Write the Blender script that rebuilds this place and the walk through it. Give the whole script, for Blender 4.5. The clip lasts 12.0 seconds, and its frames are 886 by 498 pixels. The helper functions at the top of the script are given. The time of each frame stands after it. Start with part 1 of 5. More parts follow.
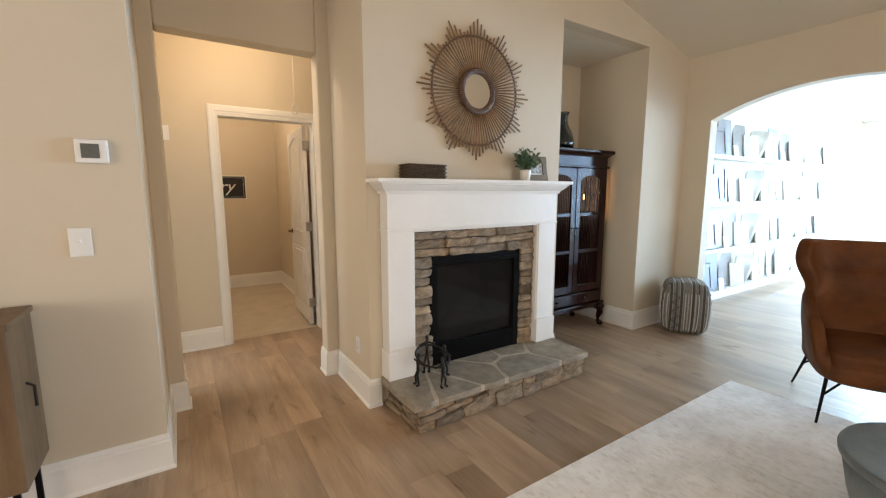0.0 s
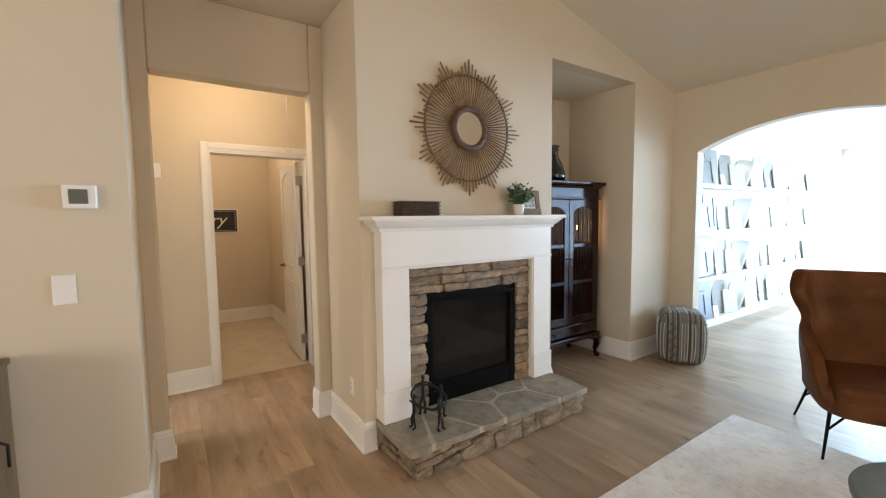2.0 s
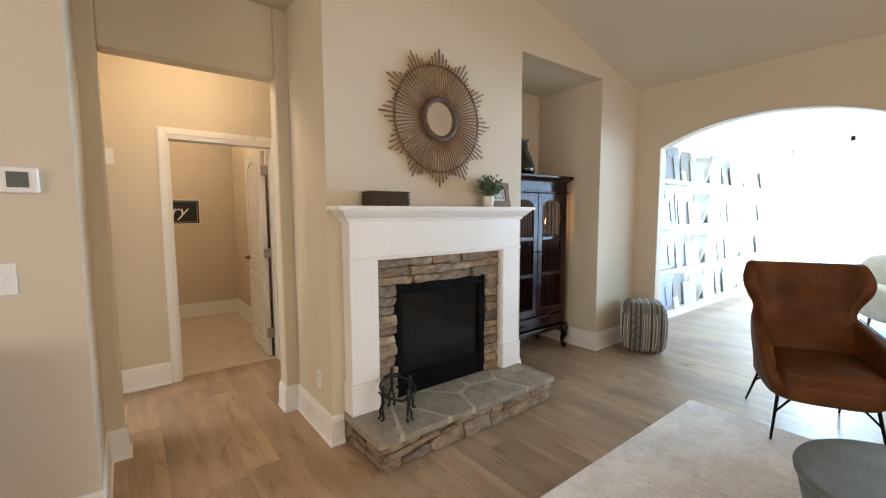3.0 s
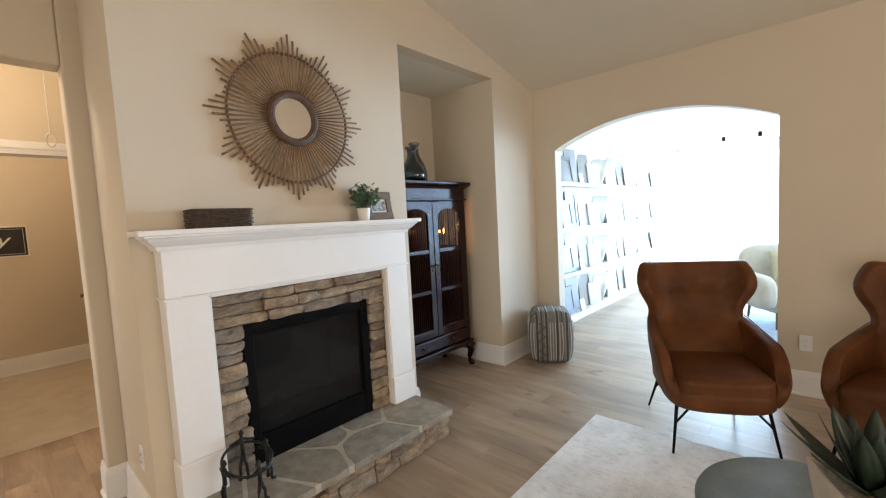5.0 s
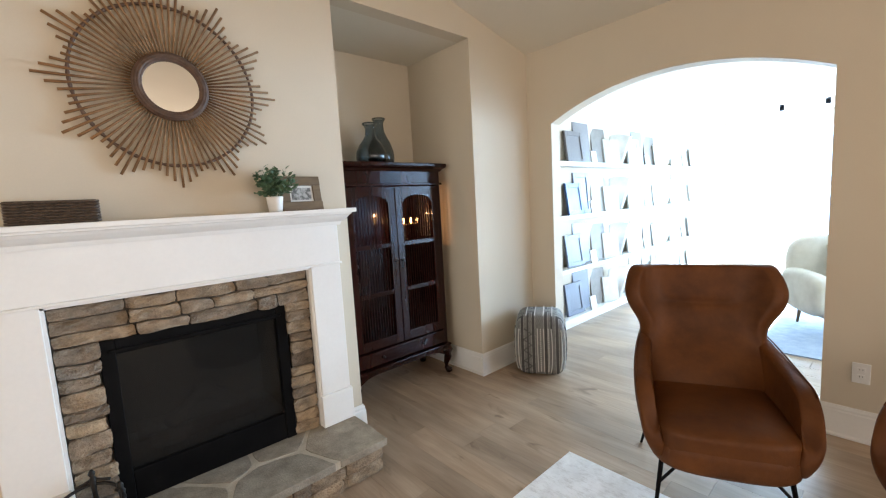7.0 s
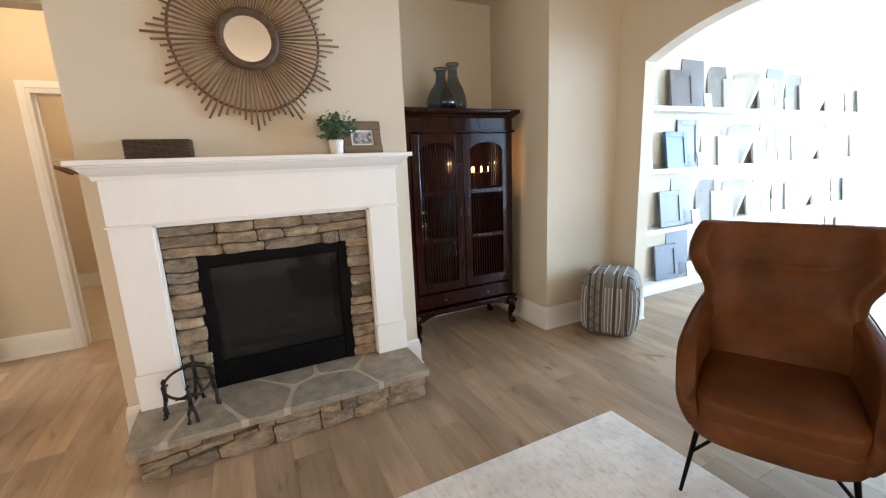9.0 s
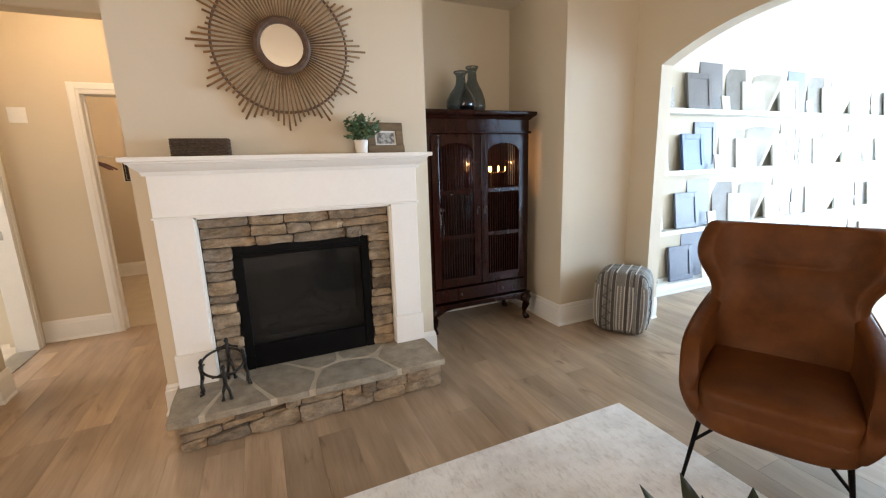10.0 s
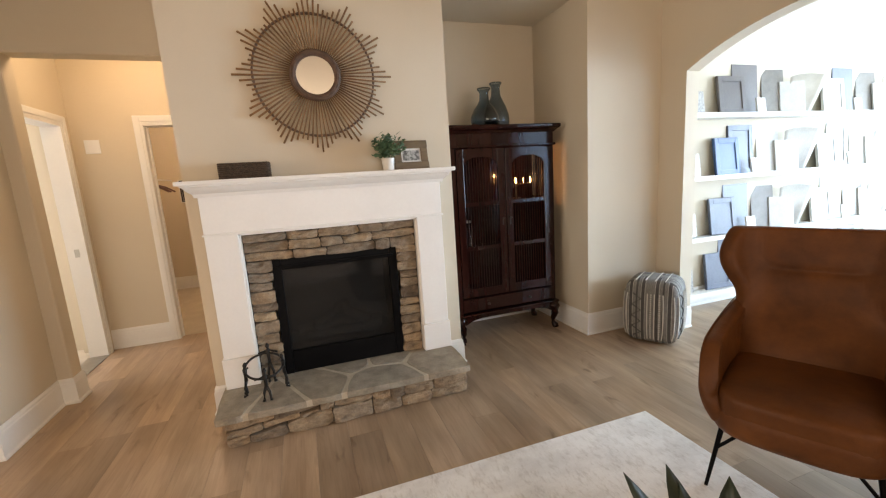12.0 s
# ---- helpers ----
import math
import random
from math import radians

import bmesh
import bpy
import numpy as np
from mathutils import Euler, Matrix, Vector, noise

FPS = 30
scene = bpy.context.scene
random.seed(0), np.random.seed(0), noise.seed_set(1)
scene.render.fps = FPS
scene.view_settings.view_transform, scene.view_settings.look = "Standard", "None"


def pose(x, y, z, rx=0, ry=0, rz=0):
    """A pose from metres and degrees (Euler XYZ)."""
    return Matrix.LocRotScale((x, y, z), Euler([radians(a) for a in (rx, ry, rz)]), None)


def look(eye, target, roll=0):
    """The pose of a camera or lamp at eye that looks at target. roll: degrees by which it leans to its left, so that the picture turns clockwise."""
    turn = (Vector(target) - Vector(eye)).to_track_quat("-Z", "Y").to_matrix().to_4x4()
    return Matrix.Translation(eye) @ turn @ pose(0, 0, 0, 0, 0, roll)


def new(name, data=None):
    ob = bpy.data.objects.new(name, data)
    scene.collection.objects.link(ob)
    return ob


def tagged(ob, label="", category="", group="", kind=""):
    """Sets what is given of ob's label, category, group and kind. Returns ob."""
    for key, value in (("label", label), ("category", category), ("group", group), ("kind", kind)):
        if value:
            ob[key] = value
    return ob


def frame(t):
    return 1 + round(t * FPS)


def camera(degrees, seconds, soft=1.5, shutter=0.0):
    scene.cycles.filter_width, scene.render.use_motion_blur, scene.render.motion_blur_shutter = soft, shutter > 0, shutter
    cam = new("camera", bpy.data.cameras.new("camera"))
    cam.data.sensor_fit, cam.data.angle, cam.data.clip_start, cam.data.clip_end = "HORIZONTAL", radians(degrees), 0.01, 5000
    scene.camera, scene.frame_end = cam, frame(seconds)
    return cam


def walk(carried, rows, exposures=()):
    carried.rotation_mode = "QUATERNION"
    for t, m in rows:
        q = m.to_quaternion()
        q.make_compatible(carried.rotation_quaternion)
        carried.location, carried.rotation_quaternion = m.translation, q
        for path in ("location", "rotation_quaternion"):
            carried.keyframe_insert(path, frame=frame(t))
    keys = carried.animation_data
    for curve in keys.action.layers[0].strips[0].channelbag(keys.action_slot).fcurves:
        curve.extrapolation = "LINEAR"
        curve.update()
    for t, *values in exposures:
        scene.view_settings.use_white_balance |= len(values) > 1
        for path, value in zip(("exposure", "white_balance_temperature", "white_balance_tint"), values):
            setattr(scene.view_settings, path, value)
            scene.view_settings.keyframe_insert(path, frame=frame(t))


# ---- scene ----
cam = camera(94.2, 12.0, soft=1.2)
PATH = [
    (0, (0.111, 0.077, 1.405), (1.18, 1.746, 1.129), 0.0),
    (0.5, (0.109, 0.075, 1.413), (1.176, 1.749, 1.165), -0.1),
    (1, (0.118, 0.087, 1.431), (1.186, 1.765, 1.224), -0.3),
    (1.5, (0.125, 0.102, 1.48), (1.206, 1.777, 1.315), -0.5),
    (2, (0.118, 0.113, 1.471), (1.224, 1.772, 1.32), -0.7),
    (2.5, (0.112, 0.101, 1.442), (1.262, 1.728, 1.274), -0.7),
    (4.5, (0.479, 0.18, 1.461), (1.903, 1.577, 1.316), -1.0),
    (5, (0.671, 0.205, 1.472), (2.145, 1.548, 1.324), -3.0),
    (5.5, (0.884, 0.294, 1.492), (2.38, 1.612, 1.334), -4.1),
    (6, (1.103, 0.34, 1.493), (2.555, 1.704, 1.32), -3.9),
    (6.5, (1.312, 0.242, 1.494), (2.724, 1.646, 1.308), -3.5),
    (8.5, (1.795, -0.038, 1.412), (2.696, 1.706, 1.031), -2.8),
    (9, (1.763, -0.1, 1.401), (2.622, 1.661, 0.999), -2.4),
    (9.5, (1.698, -0.151, 1.393), (2.533, 1.616, 0.969), -2.1),
    (10, (1.7, -0.214, 1.404), (2.488, 1.579, 1.001), -1.8),
    (10.5, (1.735, -0.31, 1.406), (2.458, 1.514, 1.017), -2.3),
    (11, (1.75, -0.349, 1.408), (2.437, 1.494, 1.044), -3.1),
    (11.5, (1.743, -0.352, 1.414), (2.387, 1.509, 1.062), -3.6),
    (12, (1.745, -0.353, 1.413), (2.366, 1.517, 1.074), -3.7),
]
walk(cam, [(t, look(eye, target, roll)) for t, eye, target, roll in PATH], exposures=((0, -0.1, 6900, 13), (2.5, -0.15, 7000, 14), (4.5, -0.12, 6900, 14), (5.5, 0.02, 6800, 14), (6.5, 0.08, 6700, 14), (9.5, 0.0, 7300, 17), (12, -0.08, 7750, 19)))

# ---- world, sun, large lights ----
world = bpy.data.worlds.new("world")
scene.world = world
world.use_nodes = True
wn = world.node_tree
bg = wn.nodes["Background"]
sky = wn.nodes.new("ShaderNodeTexSky")
sky.sky_type, sky.sun_disc = "NISHITA", False
SUN_EL, SUN_AZ = radians(52), radians(150)
sky.sun_elevation, sky.sun_rotation = SUN_EL, SUN_AZ
wn.links.new(sky.outputs[0], bg.inputs[0])
bg.inputs[1].default_value = 0.12
sun = new("sun", bpy.data.lights.new("sun", "SUN"))
sun.data.energy, sun.data.angle, sun.data.color = 3.0, radians(0.5), (1.0, 0.95, 0.87)
sun_from = Vector((math.sin(SUN_AZ) * math.cos(SUN_EL), math.cos(SUN_AZ) * math.cos(SUN_EL), math.sin(SUN_EL)))
sun.matrix_world = look(sun_from * 30, (0, 0, 0))


def area(name, eye, target, w, h, watts, color):
    lamp = bpy.data.lights.new(name, "AREA")
    lamp.shape, lamp.size, lamp.size_y, lamp.energy, lamp.color = "RECTANGLE", w, h, watts, color
    ob = new(name, lamp)
    ob.matrix_world = look(eye, target)
    return ob


DAY = (0.87, 0.94, 1.0)
area("back_window_light", (2.3, -5.12, 1.5), (2.3, 0, 1.4), 3.4, 1.7, 105, (1.0, 0.94, 0.86))
area("side_window_light", (-4.12, -0.6, 1.5), (0, -0.6, 1.3), 3.0, 1.7, 125, (1.0, 0.935, 0.84))
area("sunroom_far_light", (11.35, 0.0, 1.45), (0, 0.0, 1.3), 4.4, 2.2, 1150, (0.47, 0.73, 1.0))
area("sunroom_side_light", (8.8, -2.32, 1.45), (8.8, 2, 1.4), 3.4, 2.2, 80, (0.55, 0.76, 1.0))
area("bath_window_light", (-2.4, 3.9, 1.6), (0, 3.9, 1.4), 0.9, 1.2, 58, DAY)


def bulb(name, at, watts, color, radius=0.05):
    lamp = bpy.data.lights.new(name, "POINT")
    lamp.energy, lamp.color, lamp.shadow_soft_size = watts, color, radius
    ob = new(name, lamp)
    ob.location = at
    return ob


bulb("hall_light", (0.60, 3.55, 2.62), 17, (1.0, 0.80, 0.56), 0.07)
bulb("pantry_light", (0.5, 5.6, 2.60), 31, (1.0, 0.8, 0.58), 0.07)


# ---- materials ----
def nodes_of(name):
    m = bpy.data.materials.new(name)
    m.use_nodes = True
    return m, m.node_tree, m.node_tree.nodes["Principled BSDF"]


def ramp(nt, a, b, fac, lo=0.3, hi=0.7):
    r = nt.nodes.new("ShaderNodeValToRGB")
    r.color_ramp.elements[0].color, r.color_ramp.elements[1].color = (*a, 1), (*b, 1)
    r.color_ramp.elements[0].position, r.color_ramp.elements[1].position = lo, hi
    nt.links.new(fac, r.inputs[0])
    return r.outputs[0]


def noise_tex(nt, scale, detail=4.0, stretch=(1, 1, 1), coord="Object", rough=0.55):
    tc = nt.nodes.new("ShaderNodeTexCoord")
    mp = nt.nodes.new("ShaderNodeMapping")
    mp.inputs["Scale"].default_value = stretch
    nz = nt.nodes.new("ShaderNodeTexNoise")
    nz.inputs["Scale"].default_value, nz.inputs["Detail"].default_value = scale, detail
    nz.inputs["Roughness"].default_value = rough
    nt.links.new(tc.outputs[coord], mp.inputs[0])
    nt.links.new(mp.outputs[0], nz.inputs["Vector"])
    return nz.outputs["Fac"]


def mix(nt, mode, fac, a, b):
    mx = nt.nodes.new("ShaderNodeMix")
    mx.data_type, mx.blend_type = "RGBA", mode
    for sock, val in ((mx.inputs[0], fac), (mx.inputs[6], a), (mx.inputs[7], b)):
        if isinstance(val, (int, float)):
            sock.default_value = val
        elif isinstance(val, tuple):
            sock.default_value = (*val, 1)
        else:
            nt.links.new(val, sock)
    return mx.outputs[2]


def bump(nt, bsdf, fac, strength, dist=0.005):
    b = nt.nodes.new("ShaderNodeBump")
    b.inputs["Strength"].default_value, b.inputs["Distance"].default_value = strength, dist
    nt.links.new(fac, b.inputs["Height"])
    nt.links.new(b.outputs[0], bsdf.inputs["Normal"])


def surface(name, a, b, rough=0.6, metal=0.0, scale=8.0, fine=90.0, bumps=0.15, dist=0.002, stretch=(1, 1, 1), rand=0.0, coat=0.0, spread=(0.3, 0.7), grains=0.35, spec=0.5):
    """Two tones mixed by a coarse noise, a fine grain over it, uneven gloss, relief; rand: how far whole objects differ."""
    m, nt, bsdf = nodes_of(name)
    col = ramp(nt, a, b, noise_tex(nt, scale, 5, stretch), *spread)
    grain = noise_tex(nt, fine, 4, stretch)
    col = mix(nt, "MULTIPLY", grains, col, ramp(nt, (0.72, 0.72, 0.72), (1.12, 1.12, 1.12), grain))
    bsdf.inputs["Specular IOR Level"].default_value = spec
    if rand:
        oi = nt.nodes.new("ShaderNodeObjectInfo")
        col = mix(nt, "MULTIPLY", 1.0, col, ramp(nt, (1 - rand, 1 - rand, 1 - rand), (1 + rand, 1 + rand * 0.9, 1 + rand * 0.75), oi.outputs["Random"], 0, 1))
    nt.links.new(col, bsdf.inputs["Base Color"])
    rr = nt.nodes.new("ShaderNodeMapRange")
    rr.inputs[3].default_value, rr.inputs[4].default_value = rough - 0.07, rough + 0.07
    nt.links.new(noise_tex(nt, scale * 2.3, 3), rr.inputs[0])
    nt.links.new(rr.outputs[0], bsdf.inputs["Roughness"])
    bsdf.inputs["Metallic"].default_value = metal
    bsdf.inputs["Coat Weight"].default_value = coat
    bump(nt, bsdf, grain, bumps, dist)
    return m


def plank_material():
    m, nt, bsdf = nodes_of("oak_plank")
    oi = nt.nodes.new("ShaderNodeObjectInfo")
    tc = nt.nodes.new("ShaderNodeTexCoord")
    add = nt.nodes.new("ShaderNodeVectorMath")
    add.operation = "ADD"
    sc = nt.nodes.new("ShaderNodeVectorMath")
    sc.operation = "SCALE"
    sc.inputs[0].default_value = (17.0, 31.0, 5.0)
    nt.links.new(oi.outputs["Random"], sc.inputs["Scale"])
    nt.links.new(tc.outputs["Object"], add.inputs[0])
    nt.links.new(sc.outputs[0], add.inputs[1])

    def nz(scale, stretch, detail, dist=0.0):
        mp = nt.nodes.new("ShaderNodeMapping")
        mp.inputs["Scale"].default_value = stretch
        n = nt.nodes.new("ShaderNodeTexNoise")
        n.inputs["Scale"].default_value, n.inputs["Detail"].default_value, n.inputs["Distortion"].default_value = scale, detail, dist
        nt.links.new(add.outputs[0], mp.inputs[0])
        nt.links.new(mp.outputs[0], n.inputs["Vector"])
        return n.outputs["Fac"]

    streak = nz(9, (1.0, 0.12, 1), 5, 0.6)
    cloud = nz(3.0, (1.0, 0.4, 1), 3)
    fine = nz(160, (1.0, 0.04, 1), 3)
    col = ramp(nt, (0.345, 0.242, 0.162), (0.475, 0.352, 0.248), streak, 0.30, 0.70)
    col = mix(nt, "MULTIPLY", 0.75, col, ramp(nt, (0.66, 0.65, 0.64), (1.12, 1.11, 1.1), cloud, 0.34, 0.62))
    col = mix(nt, "MULTIPLY", 0.22, col, ramp(nt, (0.7, 0.68, 0.66), (1.1, 1.1, 1.1), fine))
    col = mix(nt, "MULTIPLY", 1.0, col, ramp(nt, (0.88, 0.88, 0.89), (1.10, 1.08, 1.05), oi.outputs["Random"], 0, 1))
    knot = nz(7, (1.0, 0.35, 1), 6, 1.2)
    col = mix(nt, "MULTIPLY", 0.75, col, ramp(nt, (1, 1, 1), (0.42, 0.36, 0.31), knot, 0.63, 0.74))
    ring = nz(26, (1.0, 0.07, 1), 2, 2.2)
    col = mix(nt, "MULTIPLY", 0.2, col, ramp(nt, (0.66, 0.62, 0.58), (1.08, 1.08, 1.08), ring, 0.40, 0.52))
    nt.links.new(col, bsdf.inputs["Base Color"])
    rr = nt.nodes.new("ShaderNodeMapRange")
    rr.inputs[3].default_value, rr.inputs[4].default_value = 0.27, 0.40
    nt.links.new(cloud, rr.inputs[0])
    nt.links.new(rr.outputs[0], bsdf.inputs["Roughness"])
    bump(nt, bsdf, fine, 0.12, 0.001)
    return m


def stone_material(name, tones, rough=0.85, blotch=0.85, relief=0.9):
    m, nt, bsdf = nodes_of(name)
    oi = nt.nodes.new("ShaderNodeObjectInfo")
    r = nt.nodes.new("ShaderNodeValToRGB")
    while len(r.color_ramp.elements) < len(tones):
        r.color_ramp.elements.new(0.5)
    for i, tone in enumerate(tones):
        r.color_ramp.elements[i].position = i / (len(tones) - 1)
        r.color_ramp.elements[i].color = (*tone, 1)
    nt.links.new(oi.outputs["Random"], r.inputs[0])
    cloud = noise_tex(nt, 11, 6, (1, 1, 1.6), rough=0.65)
    grit = noise_tex(nt, 120, 4)
    col = mix(nt, "MULTIPLY", blotch, r.outputs[0], ramp(nt, (0.42, 0.38, 0.34), (1.4, 1.32, 1.2), cloud, 0.32, 0.66))
    col = mix(nt, "MULTIPLY", 0.4, col, ramp(nt, (0.6, 0.6, 0.6), (1.2, 1.2, 1.2), grit))
    nt.links.new(col, bsdf.inputs["Base Color"])
    bsdf.inputs["Roughness"].default_value = rough
    both = nt.nodes.new("ShaderNodeMath")
    both.operation = "ADD"
    nt.links.new(cloud, both.inputs[0])
    nt.links.new(grit, both.inputs[1])
    bump(nt, bsdf, both.outputs[0], relief, 0.010)
    return m


def glass(name, color, rough=0.02, ior=1.45):
    m, nt, bsdf = nodes_of(name)
    bsdf.inputs["Base Color"].default_value = (*color, 1)
    bsdf.inputs["Transmission Weight"].default_value = 1.0
    bsdf.inputs["Roughness"].default_value = rough
    bsdf.inputs["IOR"].default_value = ior
    return m


def glow(name, color, strength):
    m, nt, bsdf = nodes_of(name)
    bsdf.inputs["Base Color"].default_value = (*color, 1)
    bsdf.inputs["Emission Color"].default_value = (*color, 1)
    bsdf.inputs["Emission Strength"].default_value = strength
    return m


def rug_material():
    m, nt, bsdf = nodes_of("rug_wool")
    a = noise_tex(nt, 3.2, 7, (1.0, 1.7, 1), rough=0.7)
    b = noise_tex(nt, 34, 7, (1.3, 0.45, 1), rough=0.75)
    pile = noise_tex(nt, 260, 3)
    col = ramp(nt, (0.72, 0.71, 0.695), (0.88, 0.88, 0.87), a, 0.34, 0.58)
    col = mix(nt, "MULTIPLY", 0.55, col, ramp(nt, (0.66, 0.63, 0.60), (1.06, 1.06, 1.06), b, 0.34, 0.50))
    nt.links.new(col, bsdf.inputs["Base Color"])
    bsdf.inputs["Roughness"].default_value = 0.95
    bsdf.inputs["Sheen Weight"].default_value = 0.3
    bump(nt, bsdf, pile, 0.5, 0.004)
    return m


def pouf_material():
    """Woven bands: light and dark grey stripes up the sides, with a fine basket weave."""
    m, nt, bsdf = nodes_of("woven_pouf")
    tc = nt.nodes.new("ShaderNodeTexCoord")
    sep = nt.nodes.new("ShaderNodeSeparateXYZ")
    nt.links.new(tc.outputs["Object"], sep.inputs[0])
    sn = nt.nodes.new("ShaderNodeSeparateXYZ")
    nt.links.new(tc.outputs["Normal"], sn.inputs[0])

    def calc(op, a, b=None):
        nd = nt.nodes.new("ShaderNodeMath")
        nd.operation = op
        for sock, val in zip(nd.inputs, (a, b)):
            if val is not None:
                nt.links.new(val, sock)
        return nd.outputs[0]
    side_on = calc("GREATER_THAN", calc("ABSOLUTE", sn.outputs[0]), calc("ABSOLUTE", sn.outputs[1]))
    pick = nt.nodes.new("ShaderNodeMix")
    nt.links.new(side_on, pick.inputs[0]), nt.links.new(sep.outputs[0], pick.inputs[2]), nt.links.new(sep.outputs[1], pick.inputs[3])
    fr = nt.nodes.new("ShaderNodeMath")
    fr.operation = "PINGPONG"
    fr.inputs[1].default_value = 0.095
    nt.links.new(pick.outputs[0], fr.inputs[0])
    r = nt.nodes.new("ShaderNodeValToRGB")
    r.color_ramp.interpolation = "CONSTANT"
    dark, mid, light = (0.095, 0.092, 0.088, 1), (0.23, 0.225, 0.21, 1), (0.46, 0.45, 0.42, 1)
    stops = ((0.0, mid), (0.034, light), (0.038, dark), (0.062, light), (0.066, mid), (0.088, dark))
    while len(r.color_ramp.elements) < len(stops):
        r.color_ramp.elements.new(0.5)
    for el, (pos, c) in zip(r.color_ramp.elements, stops):
        el.position, el.color = pos / 0.1, c
    div = nt.nodes.new("ShaderNodeMath")
    div.operation = "MULTIPLY"
    div.inputs[1].default_value = 10.0
    nt.links.new(fr.outputs[0], div.inputs[0])
    nt.links.new(div.outputs[0], r.inputs[0])
    ck = nt.nodes.new("ShaderNodeTexChecker")
    ck.inputs["Scale"].default_value = 120
    nt.links.new(tc.outputs["Object"], ck.inputs["Vector"])
    col = mix(nt, "MULTIPLY", 0.45, r.outputs[0], ramp(nt, (0.55, 0.55, 0.55), (1.2, 1.2, 1.2), ck.outputs["Fac"], 0, 1))
    col = mix(nt, "MULTIPLY", 0.5, col, ramp(nt, (0.6, 0.6, 0.6), (1.25, 1.25, 1.25), noise_tex(nt, 45, 4)))
    nt.links.new(col, bsdf.inputs["Base Color"])
    bsdf.inputs["Roughness"].default_value = 0.95
    bump(nt, bsdf, ck.outputs["Fac"], 0.5, 0.003)
    return m


def leather_material():
    """Pull-up leather: cloudy tan, rubbed pale here and there, fine pebble grain and soft wrinkles."""
    m, nt, bsdf = nodes_of("tan_leather")
    cloud = noise_tex(nt, 5.0, 6, rough=0.6)
    worn = noise_tex(nt, 2.2, 5, (1, 1, 1.4), rough=0.65)
    pebble = noise_tex(nt, 210, 3)
    wrinkle = noise_tex(nt, 17, 5, (1, 1, 0.6), rough=0.6)
    col = ramp(nt, (0.070, 0.0225, 0.0056), (0.140, 0.047, 0.0112), cloud)
    col = mix(nt, "MULTIPLY", 0.8, col, ramp(nt, (0.72, 0.70, 0.68), (1.35, 1.32, 1.25), worn, 0.34, 0.68))
    nt.links.new(col, bsdf.inputs["Base Color"])
    rr = nt.nodes.new("ShaderNodeMapRange")
    rr.inputs[3].default_value, rr.inputs[4].default_value = 0.44, 0.62
    nt.links.new(worn, rr.inputs[0])
    nt.links.new(rr.outputs[0], bsdf.inputs["Roughness"])
    bsdf.inputs["Specular IOR Level"].default_value = 0.26
    both = nt.nodes.new("ShaderNodeMath")
    both.operation = "MULTIPLY_ADD"
    both.inputs[1].default_value = 5.0
    nt.links.new(wrinkle, both.inputs[0])
    nt.links.new(pebble, both.inputs[2])
    bump(nt, bsdf, both.outputs[0], 0.3, 0.0016)
    return m


WALL = surface("cream_wall_paint", (0.60, 0.52, 0.405), (0.63, 0.55, 0.43), 0.75, scale=1.2, fine=140, bumps=0.05, dist=0.001, grains=0.06)
CEIL = surface("ceiling_paint", (0.66, 0.60, 0.50), (0.69, 0.63, 0.53), 0.85, scale=1.0, fine=160, bumps=0.06, dist=0.001, grains=0.06)
TRIM = surface("white_trim_paint", (0.78, 0.765, 0.735), (0.82, 0.81, 0.78), 0.38, scale=3, fine=60, bumps=0.03, dist=0.0008, grains=0.06)
WHITE_WALL = surface("white_wall_paint", (0.74, 0.72, 0.68), (0.78, 0.76, 0.72), 0.75, scale=1.2, fine=140, bumps=0.04, dist=0.001, grains=0.06)
OAK = plank_material()
STONE = stone_material("ledge_stone", [(0.15, 0.120, 0.095), (0.28, 0.218, 0.158), (0.36, 0.275, 0.192), (0.20, 0.165, 0.132), (0.40, 0.315, 0.222), (0.22, 0.19, 0.162)])
FLAG = stone_material("flagstone", [(0.27, 0.25, 0.21), (0.34, 0.30, 0.243), (0.29, 0.272, 0.235), (0.37, 0.305, 0.23)], 0.6, 0.55, 0.4)
MORTAR = surface("mortar", (0.44, 0.39, 0.315), (0.56, 0.50, 0.41), 0.95, scale=14, fine=150, bumps=0.5, dist=0.003)
DARKGAP = surface("dark_mortar", (0.05, 0.041, 0.032), (0.085, 0.070, 0.055), 0.95, scale=14, fine=120, bumps=0.5, dist=0.003)
BLACK = surface("black_metal", (0.004, 0.004, 0.0045), (0.008, 0.008, 0.0085), 0.4, scale=5, fine=150, bumps=0.1, dist=0.0008, spec=0.04)
IRON = surface("wrought_iron", (0.012, 0.011, 0.010), (0.03, 0.026, 0.023), 0.5, metal=0.6, scale=20, fine=120, bumps=0.3, dist=0.002)
FIREBRICK = surface("sooty_firebox", (0.10, 0.094, 0.088), (0.19, 0.175, 0.16), 0.95, scale=7, fine=80, bumps=0.3, dist=0.003, spec=0.1)
LOG = surface("ceramic_log", (0.10, 0.088, 0.076), (0.30, 0.265, 0.23), 0.95, scale=12, fine=60, bumps=0.6, dist=0.006, spec=0.1)
MAHOGANY = surface("dark_mahogany", (0.010, 0.0023, 0.0018), (0.025, 0.0060, 0.0043), 0.13, scale=4, fine=70, bumps=0.08, dist=0.001, stretch=(1.5, 1.5, 0.2), spec=0.28)
LEATHER = leather_material()
RATTAN = surface("brown_rattan", (0.17, 0.092, 0.043), (0.30, 0.172, 0.088), 0.7, scale=22, fine=110, bumps=0.3, dist=0.001, rand=0.18, spec=0.2)
